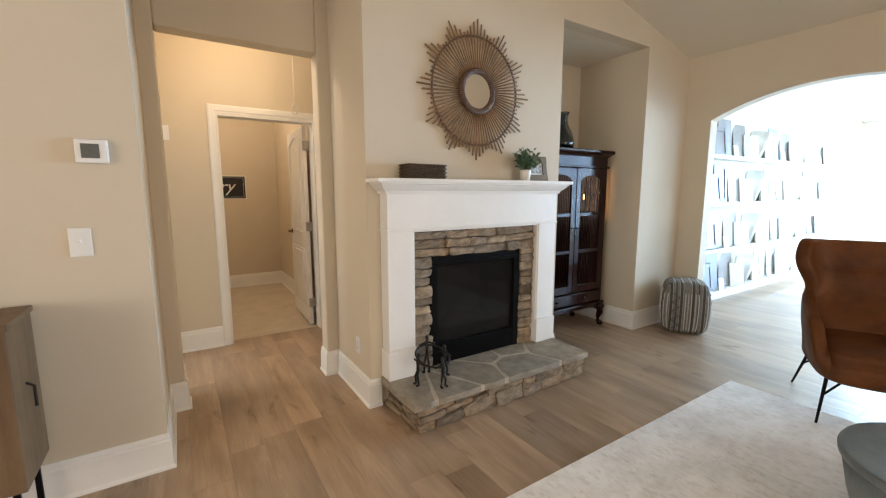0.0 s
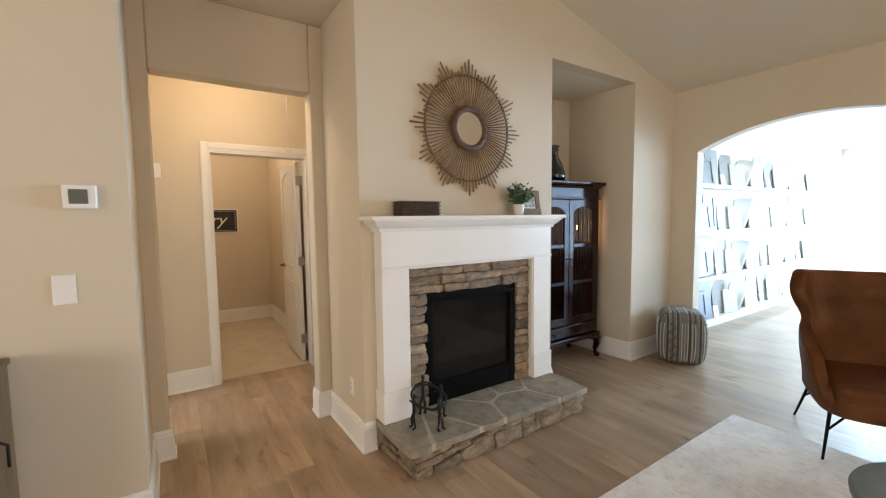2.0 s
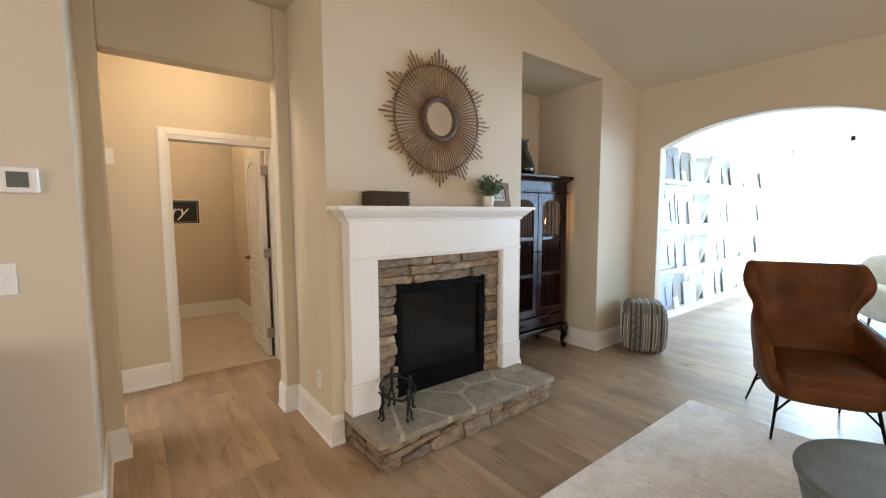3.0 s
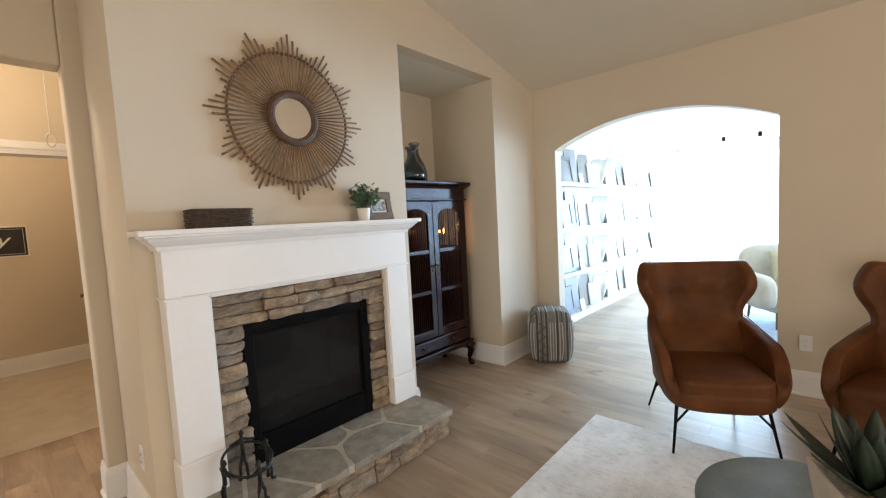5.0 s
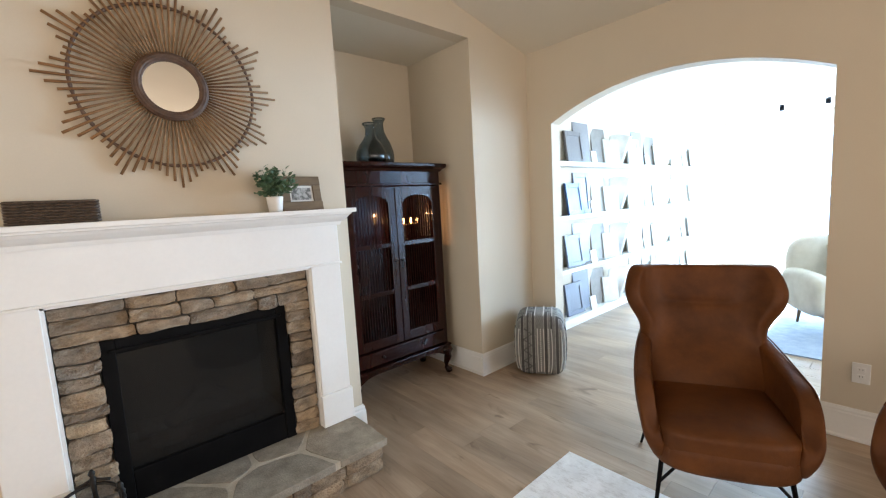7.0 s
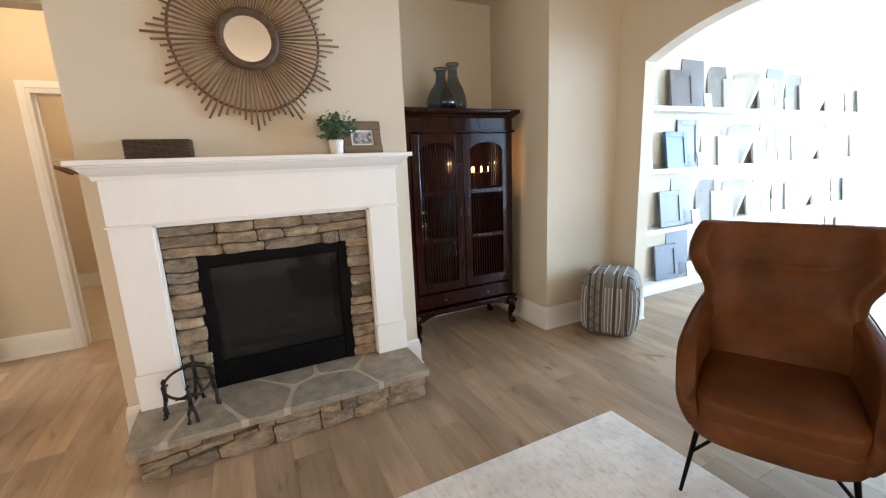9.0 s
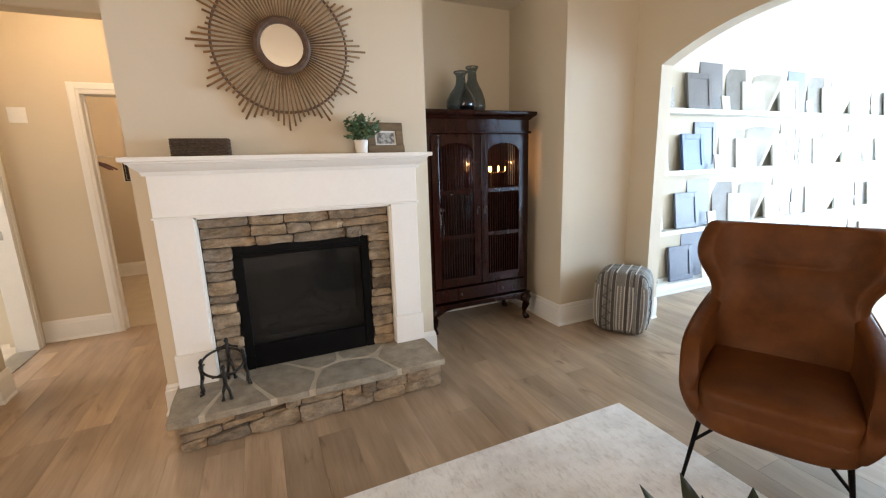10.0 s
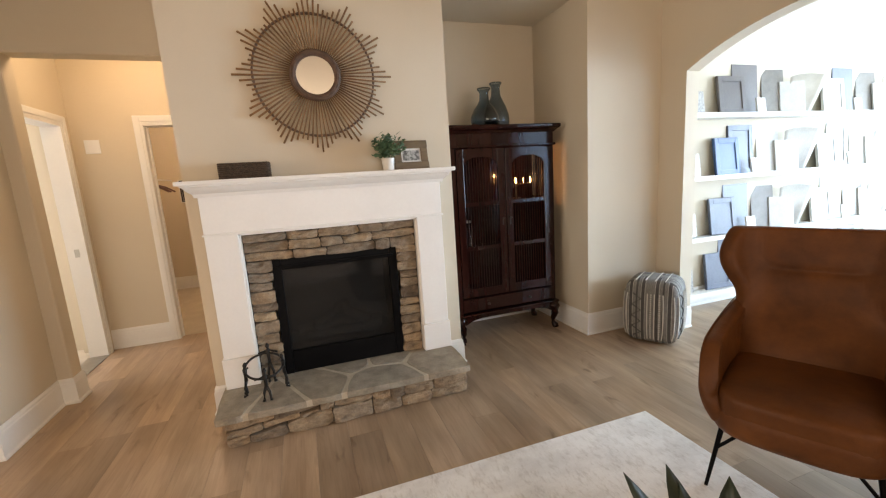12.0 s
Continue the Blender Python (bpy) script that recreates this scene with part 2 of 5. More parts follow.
RATTAN_DARK = surface("dark_rattan_wrap", (0.06, 0.03, 0.018), (0.13, 0.07, 0.042), 0.6, scale=40, fine=150, bumps=0.5, dist=0.002)
BASKET = surface("dark_seagrass", (0.028, 0.017, 0.011), (0.11, 0.068, 0.042), 0.42, scale=60, fine=160, bumps=0.6, dist=0.003)
RUSTIC = surface("rustic_wood", (0.10, 0.062, 0.030), (0.22, 0.145, 0.078), 0.7, scale=9, fine=90, bumps=0.3, dist=0.002, stretch=(0.4, 1, 3))
LIGHTWOOD = surface("mango_wood", (0.12, 0.072, 0.037), (0.205, 0.13, 0.072), 0.55, scale=5, fine=80, bumps=0.12, dist=0.001, stretch=(3, 3, 0.3))
LEAF = surface("plant_leaf", (0.05, 0.105, 0.055), (0.12, 0.205, 0.11), 0.5, scale=30, fine=120, bumps=0.2, dist=0.001)
AGAVE = surface("agave_leaf", (0.014, 0.027, 0.017), (0.033, 0.055, 0.033), 0.45, scale=14, fine=90, bumps=0.15, dist=0.001, stretch=(1, 1, 0.3))
CERAMIC = surface("white_ceramic", (0.72, 0.70, 0.66), (0.78, 0.76, 0.72), 0.35, scale=8, fine=60, bumps=0.05, dist=0.0008, grains=0.06)
POTCLAY = surface("cream_cement_pot", (0.52, 0.46, 0.38), (0.62, 0.56, 0.48), 0.8, scale=9, fine=120, bumps=0.2, dist=0.001)
GRAVEL = surface("pot_gravel", (0.30, 0.25, 0.18), (0.55, 0.47, 0.36), 0.9, scale=70, fine=160, bumps=0.9, dist=0.006)
DRUM = surface("blue_grey_cement", (0.115, 0.145, 0.16), (0.20, 0.235, 0.25), 0.42, scale=5, fine=70, bumps=0.15, dist=0.001)
POUF = pouf_material()
CORD = surface("cream_cotton", (0.58, 0.56, 0.52), (0.68, 0.66, 0.61), 0.95, scale=60, fine=180, bumps=0.5, dist=0.002)
CHARCOAL = surface("charcoal_yarn", (0.06, 0.058, 0.055), (0.1, 0.097, 0.09), 0.95, scale=60, fine=180, bumps=0.5, dist=0.002)
RUG = rug_material()
VINYL = surface("beige_vinyl_floor", (0.50, 0.43, 0.34), (0.60, 0.53, 0.43), 0.5, scale=5, fine=70, bumps=0.06, dist=0.001)
PLASTIC = surface("white_plastic", (0.76, 0.755, 0.74), (0.80, 0.795, 0.78), 0.35, scale=4, fine=40, bumps=0.02, dist=0.0005, grains=0.06)
LCD = surface("grey_display", (0.10, 0.105, 0.095), (0.13, 0.135, 0.125), 0.25, scale=4, fine=40, bumps=0.0)
NICKEL = surface("satin_nickel", (0.42, 0.40, 0.37), (0.52, 0.50, 0.46), 0.35, metal=1.0, scale=12, fine=120, bumps=0.05, dist=0.0005)
BRONZE = surface("aged_brass", (0.16, 0.10, 0.05), (0.26, 0.17, 0.085), 0.4, metal=1.0, scale=30, fine=120, bumps=0.1, dist=0.0008)
CHALK = surface("chalkboard_black", (0.012, 0.012, 0.013), (0.022, 0.022, 0.023), 0.8, scale=10, fine=90, bumps=0.05, dist=0.0005)
CHALK_WHITE = surface("white_sign_paint", (0.70, 0.68, 0.64), (0.76, 0.74, 0.70), 0.7, scale=20, fine=90, bumps=0.05, dist=0.0005)
PHOTO = surface("grey_photo_print", (0.10, 0.10, 0.095), (0.42, 0.41, 0.39), 0.4, scale=38, fine=120, bumps=0.0, spread=(0.42, 0.56))
PAPER = surface("white_mat_board", (0.66, 0.64, 0.60), (0.72, 0.70, 0.66), 0.8, scale=20, fine=120, bumps=0.05, dist=0.0005)
LINEN = surface("cream_upholstery", (0.56, 0.51, 0.43), (0.66, 0.61, 0.53), 0.9, scale=9, fine=200, bumps=0.3, dist=0.0015)
MUSTARD = surface("ochre_cushion", (0.50, 0.42, 0.27), (0.60, 0.52, 0.36), 0.9, scale=10, fine=200, bumps=0.3, dist=0.0015)
FLOOR_SHADE = surface("bluish_floor_shade", (0.26, 0.32, 0.42), (0.36, 0.42, 0.50), 0.9, scale=12, fine=200, bumps=0.3, dist=0.0015)
CAB_GREY = surface("grey_cabinet_paint", (0.115, 0.094, 0.086), (0.145, 0.12, 0.11), 0.45, scale=4, fine=60, bumps=0.04, dist=0.0006)
CAB_SLATE = surface("slate_cabinet_paint", (0.095, 0.11, 0.15), (0.125, 0.14, 0.185), 0.45, scale=4, fine=60, bumps=0.04, dist=0.0006)
CAB_BLUE = surface("blue_cabinet_paint", (0.025, 0.075, 0.19), (0.035, 0.095, 0.23), 0.45, scale=4, fine=60, bumps=0.04, dist=0.0006)
GRANITE = surface("speckled_granite", (0.20, 0.19, 0.18), (0.55, 0.53, 0.50), 0.3, scale=70, fine=180, bumps=0.03, dist=0.0005)
TAUPE_TILE = surface("taupe_tile", (0.19, 0.165, 0.14), (0.25, 0.22, 0.19), 0.4, scale=12, fine=90, bumps=0.06, dist=0.0008)
CREAM_TILE = surface("cream_tile", (0.58, 0.56, 0.52), (0.66, 0.64, 0.60), 0.4, scale=12, fine=90, bumps=0.06, dist=0.0008)
GRASS = surface("lawn_grass", (0.05, 0.09, 0.03), (0.10, 0.14, 0.05), 0.95, scale=3, fine=60, bumps=0.6, dist=0.03)
HANGER = surface("dark_red_wood", (0.06, 0.016, 0.012), (0.11, 0.03, 0.022), 0.4, scale=12, fine=90, bumps=0.05, dist=0.0006)
BULB = glow("warm_filament", (1.0, 0.52, 0.18), 18.0)
DISC = glow("warm_led_disc", (1.0, 0.82, 0.58), 6.0)
VASE = glass("blue_grey_glass", (0.37, 0.45, 0.50))
PANE = glass("clear_pane", (0.95, 0.97, 0.97), 0.0)


def mirror_material():
    m, nt, bsdf = nodes_of("mirror_silver")
    bsdf.inputs["Base Color"].default_value = (0.9, 0.9, 0.88, 1)
    bsdf.inputs["Metallic"].default_value, bsdf.inputs["Roughness"].default_value = 1.0, 0.01
    return m


def smoked_material():
    """Dark tinted fire glass: a little of the light passes straight through."""
    m, nt, bsdf = nodes_of("smoked_fire_glass")
    bsdf.inputs["Base Color"].default_value = (0.013, 0.0128, 0.0125, 1)
    bsdf.inputs["Roughness"].default_value = 0.06
    bsdf.inputs["Specular IOR Level"].default_value = 0.22
    bsdf.inputs["Alpha"].default_value = 0.8
    return m


MIRROR = mirror_material()
SMOKE = smoked_material()


# ---- mesh helpers ----
def mesh_object(name, bm, material, smooth=False):
    bmesh.ops.recalc_face_normals(bm, faces=bm.faces)
    me = bpy.data.meshes.new(name)
    if smooth:
        for f in bm.faces:
            f.smooth = True
    bm.to_mesh(me)
    bm.free()
    me.materials.append(material)
    return new(name, me)


def part(name, bm, material, parent, label="", smooth=False):
    ob = mesh_object(name, bm, material, smooth)
    ob.parent = parent
    if label:
        ob["label"] = label
    return ob


def thing(name, at, label, category, group="", rz=0.0):
    ob = new(name)
    ob.empty_display_size = 0.05
    ob.matrix_world = pose(*at, 0, 0, rz)
    return tagged(ob, label, category, group)


def structure(name, bm, material, label, category, smooth=False):
    return tagged(mesh_object(name, bm, material, smooth), label, category, "", "structure")


def box(bm, x0, x1, y0, y1, z0, z1, bevel=0.0, seg=2):
    if bevel:
        tmp = bmesh.new()
        box(tmp, x0, x1, y0, y1, z0, z1)
        bmesh.ops.bevel(tmp, geom=tmp.edges[:] + tmp.verts[:], offset=bevel, segments=seg, affect="EDGES", profile=0.5)
        me = bpy.data.meshes.new("tmp")
        tmp.to_mesh(me)
        tmp.free()
        bm.from_mesh(me)
        bpy.data.meshes.remove(me)
        return bm
    v = [bm.verts.new((x, y, z)) for x in (x0, x1) for y in (y0, y1) for z in (z0, z1)]
    for q in ((0, 1, 3, 2), (4, 6, 7, 5), (0, 4, 5, 1), (2, 3, 7, 6), (0, 2, 6, 4), (1, 5, 7, 3)):
        bm.faces.new([v[i] for i in q])
    return bm


def boxed(*args, **kw):
    return box(bmesh.new(), *args, **kw)


def prism(bm, poly, axis, lo, hi):
    """A flat polygon pushed along an axis; poly holds (x, z) for axis y, (y, z) for x, (x, y) for z."""
    def at(p, d):
        return {"y": (p[0], d, p[1]), "x": (d, p[0], p[1]), "z": (p[0], p[1], d)}[axis]
    a, b = [bm.verts.new(at(p, lo)) for p in poly], [bm.verts.new(at(p, hi)) for p in poly]
    bm.faces.new(a), bm.faces.new(b[::-1])
    for i in range(len(poly)):
        j = (i + 1) % len(poly)
        bm.faces.new((a[i], b[i], b[j], a[j]))
    return bm


def tube(bm, pts, radius, seg=8, taper=None, closed=False):
    """A round rod along points; taper: a radius for each point."""
    pts = [Vector(p) for p in pts]
    rings, up = [], Vector((0.13, 0.21, 0.97))
    n = len(pts)
    for i, p in enumerate(pts):
        d = (pts[(i + 1) % n] - pts[i - 1]) if closed else (pts[min(i + 1, n - 1)] - pts[max(i - 1, 0)])
        d.normalize()
        s = d.cross(up)
        if s.length < 0.05:
            s = d.cross(Vector((1, 0, 0)))
        s.normalize()
        w = s.cross(d)
        r = taper[i] if taper else radius
        rings.append([bm.verts.new(p + (s * math.cos(a) + w * math.sin(a)) * r) for a in (2 * math.pi * k / seg for k in range(seg))])
    for i in range(n if closed else n - 1):
        a, b = rings[i], rings[(i + 1) % n]
        for k in range(seg):
            bm.faces.new((a[k], a[(k + 1) % seg], b[(k + 1) % seg], b[k]))
    if not closed:
        bm.faces.new(rings[0]), bm.faces.new(rings[-1][::-1])
    return bm


def lathe(bm, prof, at=(0, 0, 0), seg=32):
    """A turned body: prof holds (radius, z) from bottom to top."""
    rings = []
    for r, z in prof:
        r = max(r, 1e-4)
        rings.append([bm.verts.new((at[0] + r * math.cos(2 * math.pi * k / seg), at[1] + r * math.sin(2 * math.pi * k / seg), at[2] + z)) for k in range(seg)])
    for a, b in zip(rings, rings[1:]):
        for k in range(seg):
            bm.faces.new((a[k], a[(k + 1) % seg], b[(k + 1) % seg], b[k]))
    bm.faces.new(rings[0][::-1]), bm.faces.new(rings[-1])
    return bm


def ease(ob, width=0.006, seg=2):
    """Rounded edges for a part."""
    m = ob.modifiers.new("edge", "BEVEL")
    m.width, m.segments, m.limit_method = width, seg, "ANGLE"
    return ob


# ---- the shell ----
XR, XL, YF, YB = 4.70, -4.20, 2.48, -5.20
RIDGE, EAVE, PITCH = 0.25, 2.765, 0.245


def roof(x):
    return EAVE + PITCH * ((XR - x) if x > RIDGE else (x - XL))


def wall_xz(bm, x0, x1, z0, y0, y1):
    """A wall from z0 up to the vault."""
    top = [(x1, roof(x1))] + ([(RIDGE, roof(RIDGE))] if x0 < RIDGE < x1 else []) + [(x0, roof(x0))]
    prism(bm, [(x0, z0), (x1, z0)] + top, "y", y0, y1)


bm = bmesh.new()
wall_xz(bm, XL, -0.022, 0, YF, YF + 0.12)
wall_xz(bm, -0.022, 1.09, 2.83, YF, YF + 0.12)
wall_xz(bm, 1.09, 1.50, 0, YF, YF + 0.12)
wall_xz(bm, 1.50, 2.34, 0.985, YF, YF + 0.12)
wall_xz(bm, 2.34, 2.787, 0, YF, YF + 0.12)
wall_xz(bm, 2.787, 3.965, 2.755, YF, YF + 0.12)
wall_xz(bm, 3.965, XR, 0, YF, YF + 0.12)
bmesh.ops.remove_doubles(bm, verts=bm.verts, dist=1e-5)
structure("wall_fireplace", bm, WALL, "cream painted drywall with fireplace and tall niche", "wall")

# alcove before the hall, its cased header, the hall, pantry and niche
bm = bmesh.new()
box(bm, -0.142, -0.022, YF + 0.12, 3.11, 0, 2.83)
structure("wall_alcove_left", bm, WALL, "cream painted side wall of the alcove", "wall")
structure("wall_alcove_right", boxed(1.09, 1.21, YF + 0.12, 3.11, 0, 2.83), WALL, "cream painted side of the chimney breast", "wall")
structure("ceiling_alcove", boxed(-0.142, 1.21, YF + 0.12, 3.25, 2.83, 2.95), CEIL, "flat painted ceiling over the alcove", "ceiling")
bm = bmesh.new()
box(bm, -0.23, 0.065, 3.11, 3.25, 0, 2.83)
box(bm, 1.0, 1.21, 3.11, 3.25, 0, 2.83)
box(bm, 0.065, 1.0, 3.11, 3.25, 2.36, 2.83)
ease(structure("wall_hall_opening", bm, WALL, "cream drywall opening with header to the hall", "wall"), 0.012)
bm = bmesh.new()
box(bm, -0.35, 0.45, 4.24, 4.36, 0, 2.74)
box(bm, 1.265, 2.4, 4.24, 4.36, 0, 2.74)
box(bm, 0.45, 1.265, 4.24, 4.36, 2.075, 2.74)
structure("wall_hall_back", bm, WALL, "cream painted hall wall with pantry doorway", "wall")
bm = bmesh.new()
box(bm, -0.23, -0.11, 3.25, 3.32, 0, 2.74)
box(bm, -0.23, -0.11, 4.08, 4.24, 0, 2.74)
box(bm, -0.23, -0.11, 3.32, 4.08, 2.06, 2.74)
structure("wall_hall_left", bm, WALL, "cream painted hall wall with an open doorway", "wall")
structure("wall_hall_right", boxed(2.28, 2.4, 3.39, 4.24, 0, 2.74), WALL, "cream painted end wall of the hall", "wall")
structure("wall_hall_front", boxed(1.21, 2.4, 3.27, 3.39, 0, 2.74), WALL, "cream painted wall behind the chimney", "wall")
structure("ceiling_hall", boxed(-0.35, 2.4, 3.25, 4.36, 2.74, 2.83), CEIL, "flat painted hall ceiling", "ceiling")
for i, b in enumerate(((-0.47, -0.35, 4.36, 6.87, 0, 2.74),
                      (1.40, 1.52, 4.36, 6.87, 0, 2.74),
                      (-0.35, 1.40, 6.75, 6.87, 0, 2.74))):
    structure("wall_pantry_%d" % (i + 1), boxed(*b), WALL, "tan painted walls of the pantry", "wall")
structure("ceiling_pantry", boxed(-0.47, 1.52, 4.36, 6.87, 2.74, 2.83), CEIL, "flat painted pantry ceiling", "ceiling")
for i, b in enumerate(((2.667, 2.787, YF + 0.12, 3.27, 0, 2.755),
                      (2.667, 4.085, 3.27, 3.39, 0, 2.755),
                      (3.965, 4.085, YF + 0.12, 3.27, 0, 2.755))):
    structure("wall_niche_%d" % (i + 1), boxed(*b), WALL, "cream painted inside of the tall niche", "wall")
structure("ceiling_niche", boxed(2.667, 4.085, YF + 0.12, 3.39, 2.755, 2.87), CEIL, "flat painted top of the niche", "ceiling")

# side room behind the hall's left doorway
for i, b in enumerate(((-2.6, -0.23, 4.50, 4.62, 0, 2.74),
                      (-2.6, -0.23, 2.9, 3.02, 0, 2.74),
                      (-2.72, -2.6, 2.9, 3.4, 0, 2.74),
                      (-2.72, -2.6, 4.4, 4.62, 0, 2.74),
                      (-2.72, -2.6, 3.4, 4.4, 0, 0.95),
                      (-2.72, -2.6, 3.4, 4.4, 2.2, 2.74),
                      (-0.35, -0.23, 4.36, 4.50, 0, 2.74),
                      (-0.35, -0.23, 3.02, 3.25, 0, 2.74))):
    structure("wall_side_room_%d" % (i + 1), boxed(*b), WHITE_WALL, "pale painted walls of the room off the hall", "wall")
structure("ceiling_side_room", boxed(-2.72, -0.23, 2.9, 4.62, 2.74, 2.83), CEIL, "flat white ceiling of the side room", "ceiling")

# arch wall
ARC0, ARC1, SPRING, RISE = 0.42, 2.23, 2.115, 0.215
half = (ARC1 - ARC0) / 2
radius = (half * half + RISE * RISE) / (2 * RISE)
mid_y = (ARC0 + ARC1) / 2
arc = []
for k in range(29):
    yy = ARC1 - (ARC1 - ARC0) * k / 28
    arc.append((yy, SPRING + RISE - radius + math.sqrt(radius ** 2 - (yy - mid_y) ** 2)))
bm = bmesh.new()
prism(bm, [(YB, 0), (ARC0, 0), (ARC0, EAVE), (YB, EAVE)], "x", XR, XR + 0.13)
prism(bm, [(ARC1, 0), (YF, 0), (YF, EAVE), (ARC1, EAVE)], "x", XR, XR + 0.13)
for (ya, za), (yb, zb) in zip(arc, arc[1:]):
    prism(bm, [(yb, zb), (ya, za), (ya, EAVE), (yb, EAVE)], "x", XR, XR + 0.13)
bmesh.ops.remove_doubles(bm, verts=bm.verts, dist=1e-5)
seen = {}
for f in list(bm.faces):
    key = tuple(round(c, 4) for c in f.calc_center_median())
    seen.setdefault(key, []).append(f)
bmesh.ops.delete(bm, geom=[f for fs in seen.values() if len(fs) > 1 for f in fs], context="FACES_ONLY")
structure("wall_arch", bm, WALL, "cream painted wall with a segmental archway", "wall")

# closing walls of the living room, with windows
WIN_BACK = ((-1.9, 0.2), (0.6, 1.9), (2.3, 4.0))
bm = bmesh.new()
xs = [XL] + [v for w in WIN_BACK for v in w] + [XR]
for i in range(0, len(xs), 2):
    wall_xz(bm, xs[i], xs[i + 1], 0, YB - 0.12, YB)
for a, b in WIN_BACK:
    box(bm, a, b, YB - 0.12, YB, 0, 0.6)
    wall_xz(bm, a, b, 2.35, YB - 0.12, YB)
structure("wall_back", bm, WALL, "cream painted wall with three windows", "wall")
bm = bmesh.new()
box(bm, XL - 0.12, XL, YB, -2.1, 0, EAVE)
box(bm, XL - 0.12, XL, 0.9, YF, 0, EAVE)
box(bm, XL - 0.12, XL, -2.1, 0.9, 0, 0.6)
box(bm, XL - 0.12, XL, -2.1, 0.9, 2.35, EAVE)
structure("wall_left", bm, WALL, "cream painted wall with a wide window", "wall")
bm = bmesh.new()
prism(bm, [(XL - 0.12, roof(XL)), (RIDGE, roof(RIDGE)), (XR, EAVE), (XR + 0.13, EAVE), (XR + 0.13, EAVE + 0.12), (RIDGE, roof(RIDGE) + 0.12), (XL - 0.12, roof(XL) + 0.12)], "y", YB - 0.12, YF + 0.12)
structure("ceiling", bm, CEIL, "vaulted cream painted ceiling", "ceiling")

# bright room beyond the arch
X2, Y2A, Y2B = 11.5, -2.45, 2.62
for i, b in enumerate(((XR + 0.13, X2 + 0.12, Y2B, Y2B + 0.12, 0, 2.74),
                      (X2, X2 + 0.12, Y2A, -2.25, 0, 2.74),
                      (X2, X2 + 0.12, 2.25, Y2B, 0, 2.74),
                      (X2, X2 + 0.12, -2.25, 2.25, 0, 0.3),
                      (X2, X2 + 0.12, -2.25, 2.25, 2.55, 2.74),
                      (XR + 0.13, 5.4, Y2A - 0.12, Y2A, 0, 2.74),
                      (10.6, X2 + 0.12, Y2A - 0.12, Y2A, 0, 2.74),
                      (5.4, 10.6, Y2A - 0.12, Y2A, 0, 0.3),
                      (5.4, 10.6, Y2A - 0.12, Y2A, 2.55, 2.74))):
    structure("wall_sunroom_%d" % (i + 1), boxed(*b), WALL if i == 0 else WHITE_WALL, "pale painted walls of the bright design room", "wall")
structure("ceiling_sunroom", boxed(XR + 0.13, X2 + 0.12, Y2A - 0.12, Y2B + 0.12, 2.74, 2.84), WHITE_WALL, "flat white ceiling of the bright room", "ceiling")
structure("ground", boxed(-300, 300, -300, 300, -0.45, -0.25), GRASS, "mown lawn round the house", "ground")
structure("floor_base", boxed(XL - 0.12, X2 + 0.12, YB - 0.12, 4.31, -0.25, -0.012), DARKGAP, "dark underlay below the planks", "floor")
structure("floor_pantry", boxed(-0.35, 1.40, 4.314, 6.75, -0.2, 0.002), VINYL, "pale beige sheet floor in the pantry", "floor")
structure("floor_side_room", boxed(-2.6, -0.232, 3.02, 4.30, -0.011, 0.002), VINYL, "pale beige sheet floor in the side room", "floor")
structure("floor_side_room_end", boxed(-2.6, -0.352, 4.30, 4.50, -0.2, 0.002), VINYL, "pale beige sheet floor strip", "floor")


SKYGLOW = glow("hazy_bright_sky", (0.40, 0.64, 0.95), 5.0)
structure("backdrop", boxed(15.0, 15.1, -14.0, 8.0, -0.2, 7.0), SKYGLOW, "bright hazy daylight outside the far windows", "backdrop")
structure("backdrop_side", boxed(5.0, 15.0, -6.5, -6.4, -0.2, 5.0), SKYGLOW, "bright hazy daylight outside the side windows", "backdrop")


def window(name, axis, plane, lo, hi, z0, z1, cols, rows):
    """A fixed window set into its opening: frame, muntins and panes."""
    w = thing(name, (0, 0, 0), "white framed window with clear glass panes", "window")
    w["kind"] = "structure"

    def bar(nm, a, b, c, d, deep=0.05):
        if axis == "y":
            return part(nm, boxed(a, b, plane - deep, plane + deep, c, d), TRIM, w)
        return part(nm, boxed(plane - deep, plane + deep, a, b, c, d), TRIM, w)
    bar("window_frame", lo, hi, z0, z0 + 0.05), bar("window_frame", lo, hi, z1 - 0.05, z1)
    bar("window_frame", lo, lo + 0.05, z0 + 0.05, z1 - 0.05), bar("window_frame", hi - 0.05, hi, z0 + 0.05, z1 - 0.05)
    for i in range(1, cols):
        c = lo + (hi - lo) * i / cols
        bar("muntin", c - 0.02, c + 0.02, z0 + 0.05, z1 - 0.05, 0.03)
    for i in range(1, rows):
        c = z0 + (z1 - z0) * i / rows
        bar("muntin", lo + 0.05, hi - 0.05, c - 0.014, c + 0.014, 0.025)
    if axis == "y":
        g = part("pane", boxed(lo + 0.05, hi - 0.05, plane - 0.004, plane + 0.004, z0 + 0.05, z1 - 0.05), PANE, w)
    else:
        g = part("pane", boxed(plane - 0.004, plane + 0.004, lo + 0.05, hi - 0.05, z0 + 0.05, z1 - 0.05), PANE, w)
    g.visible_shadow = False


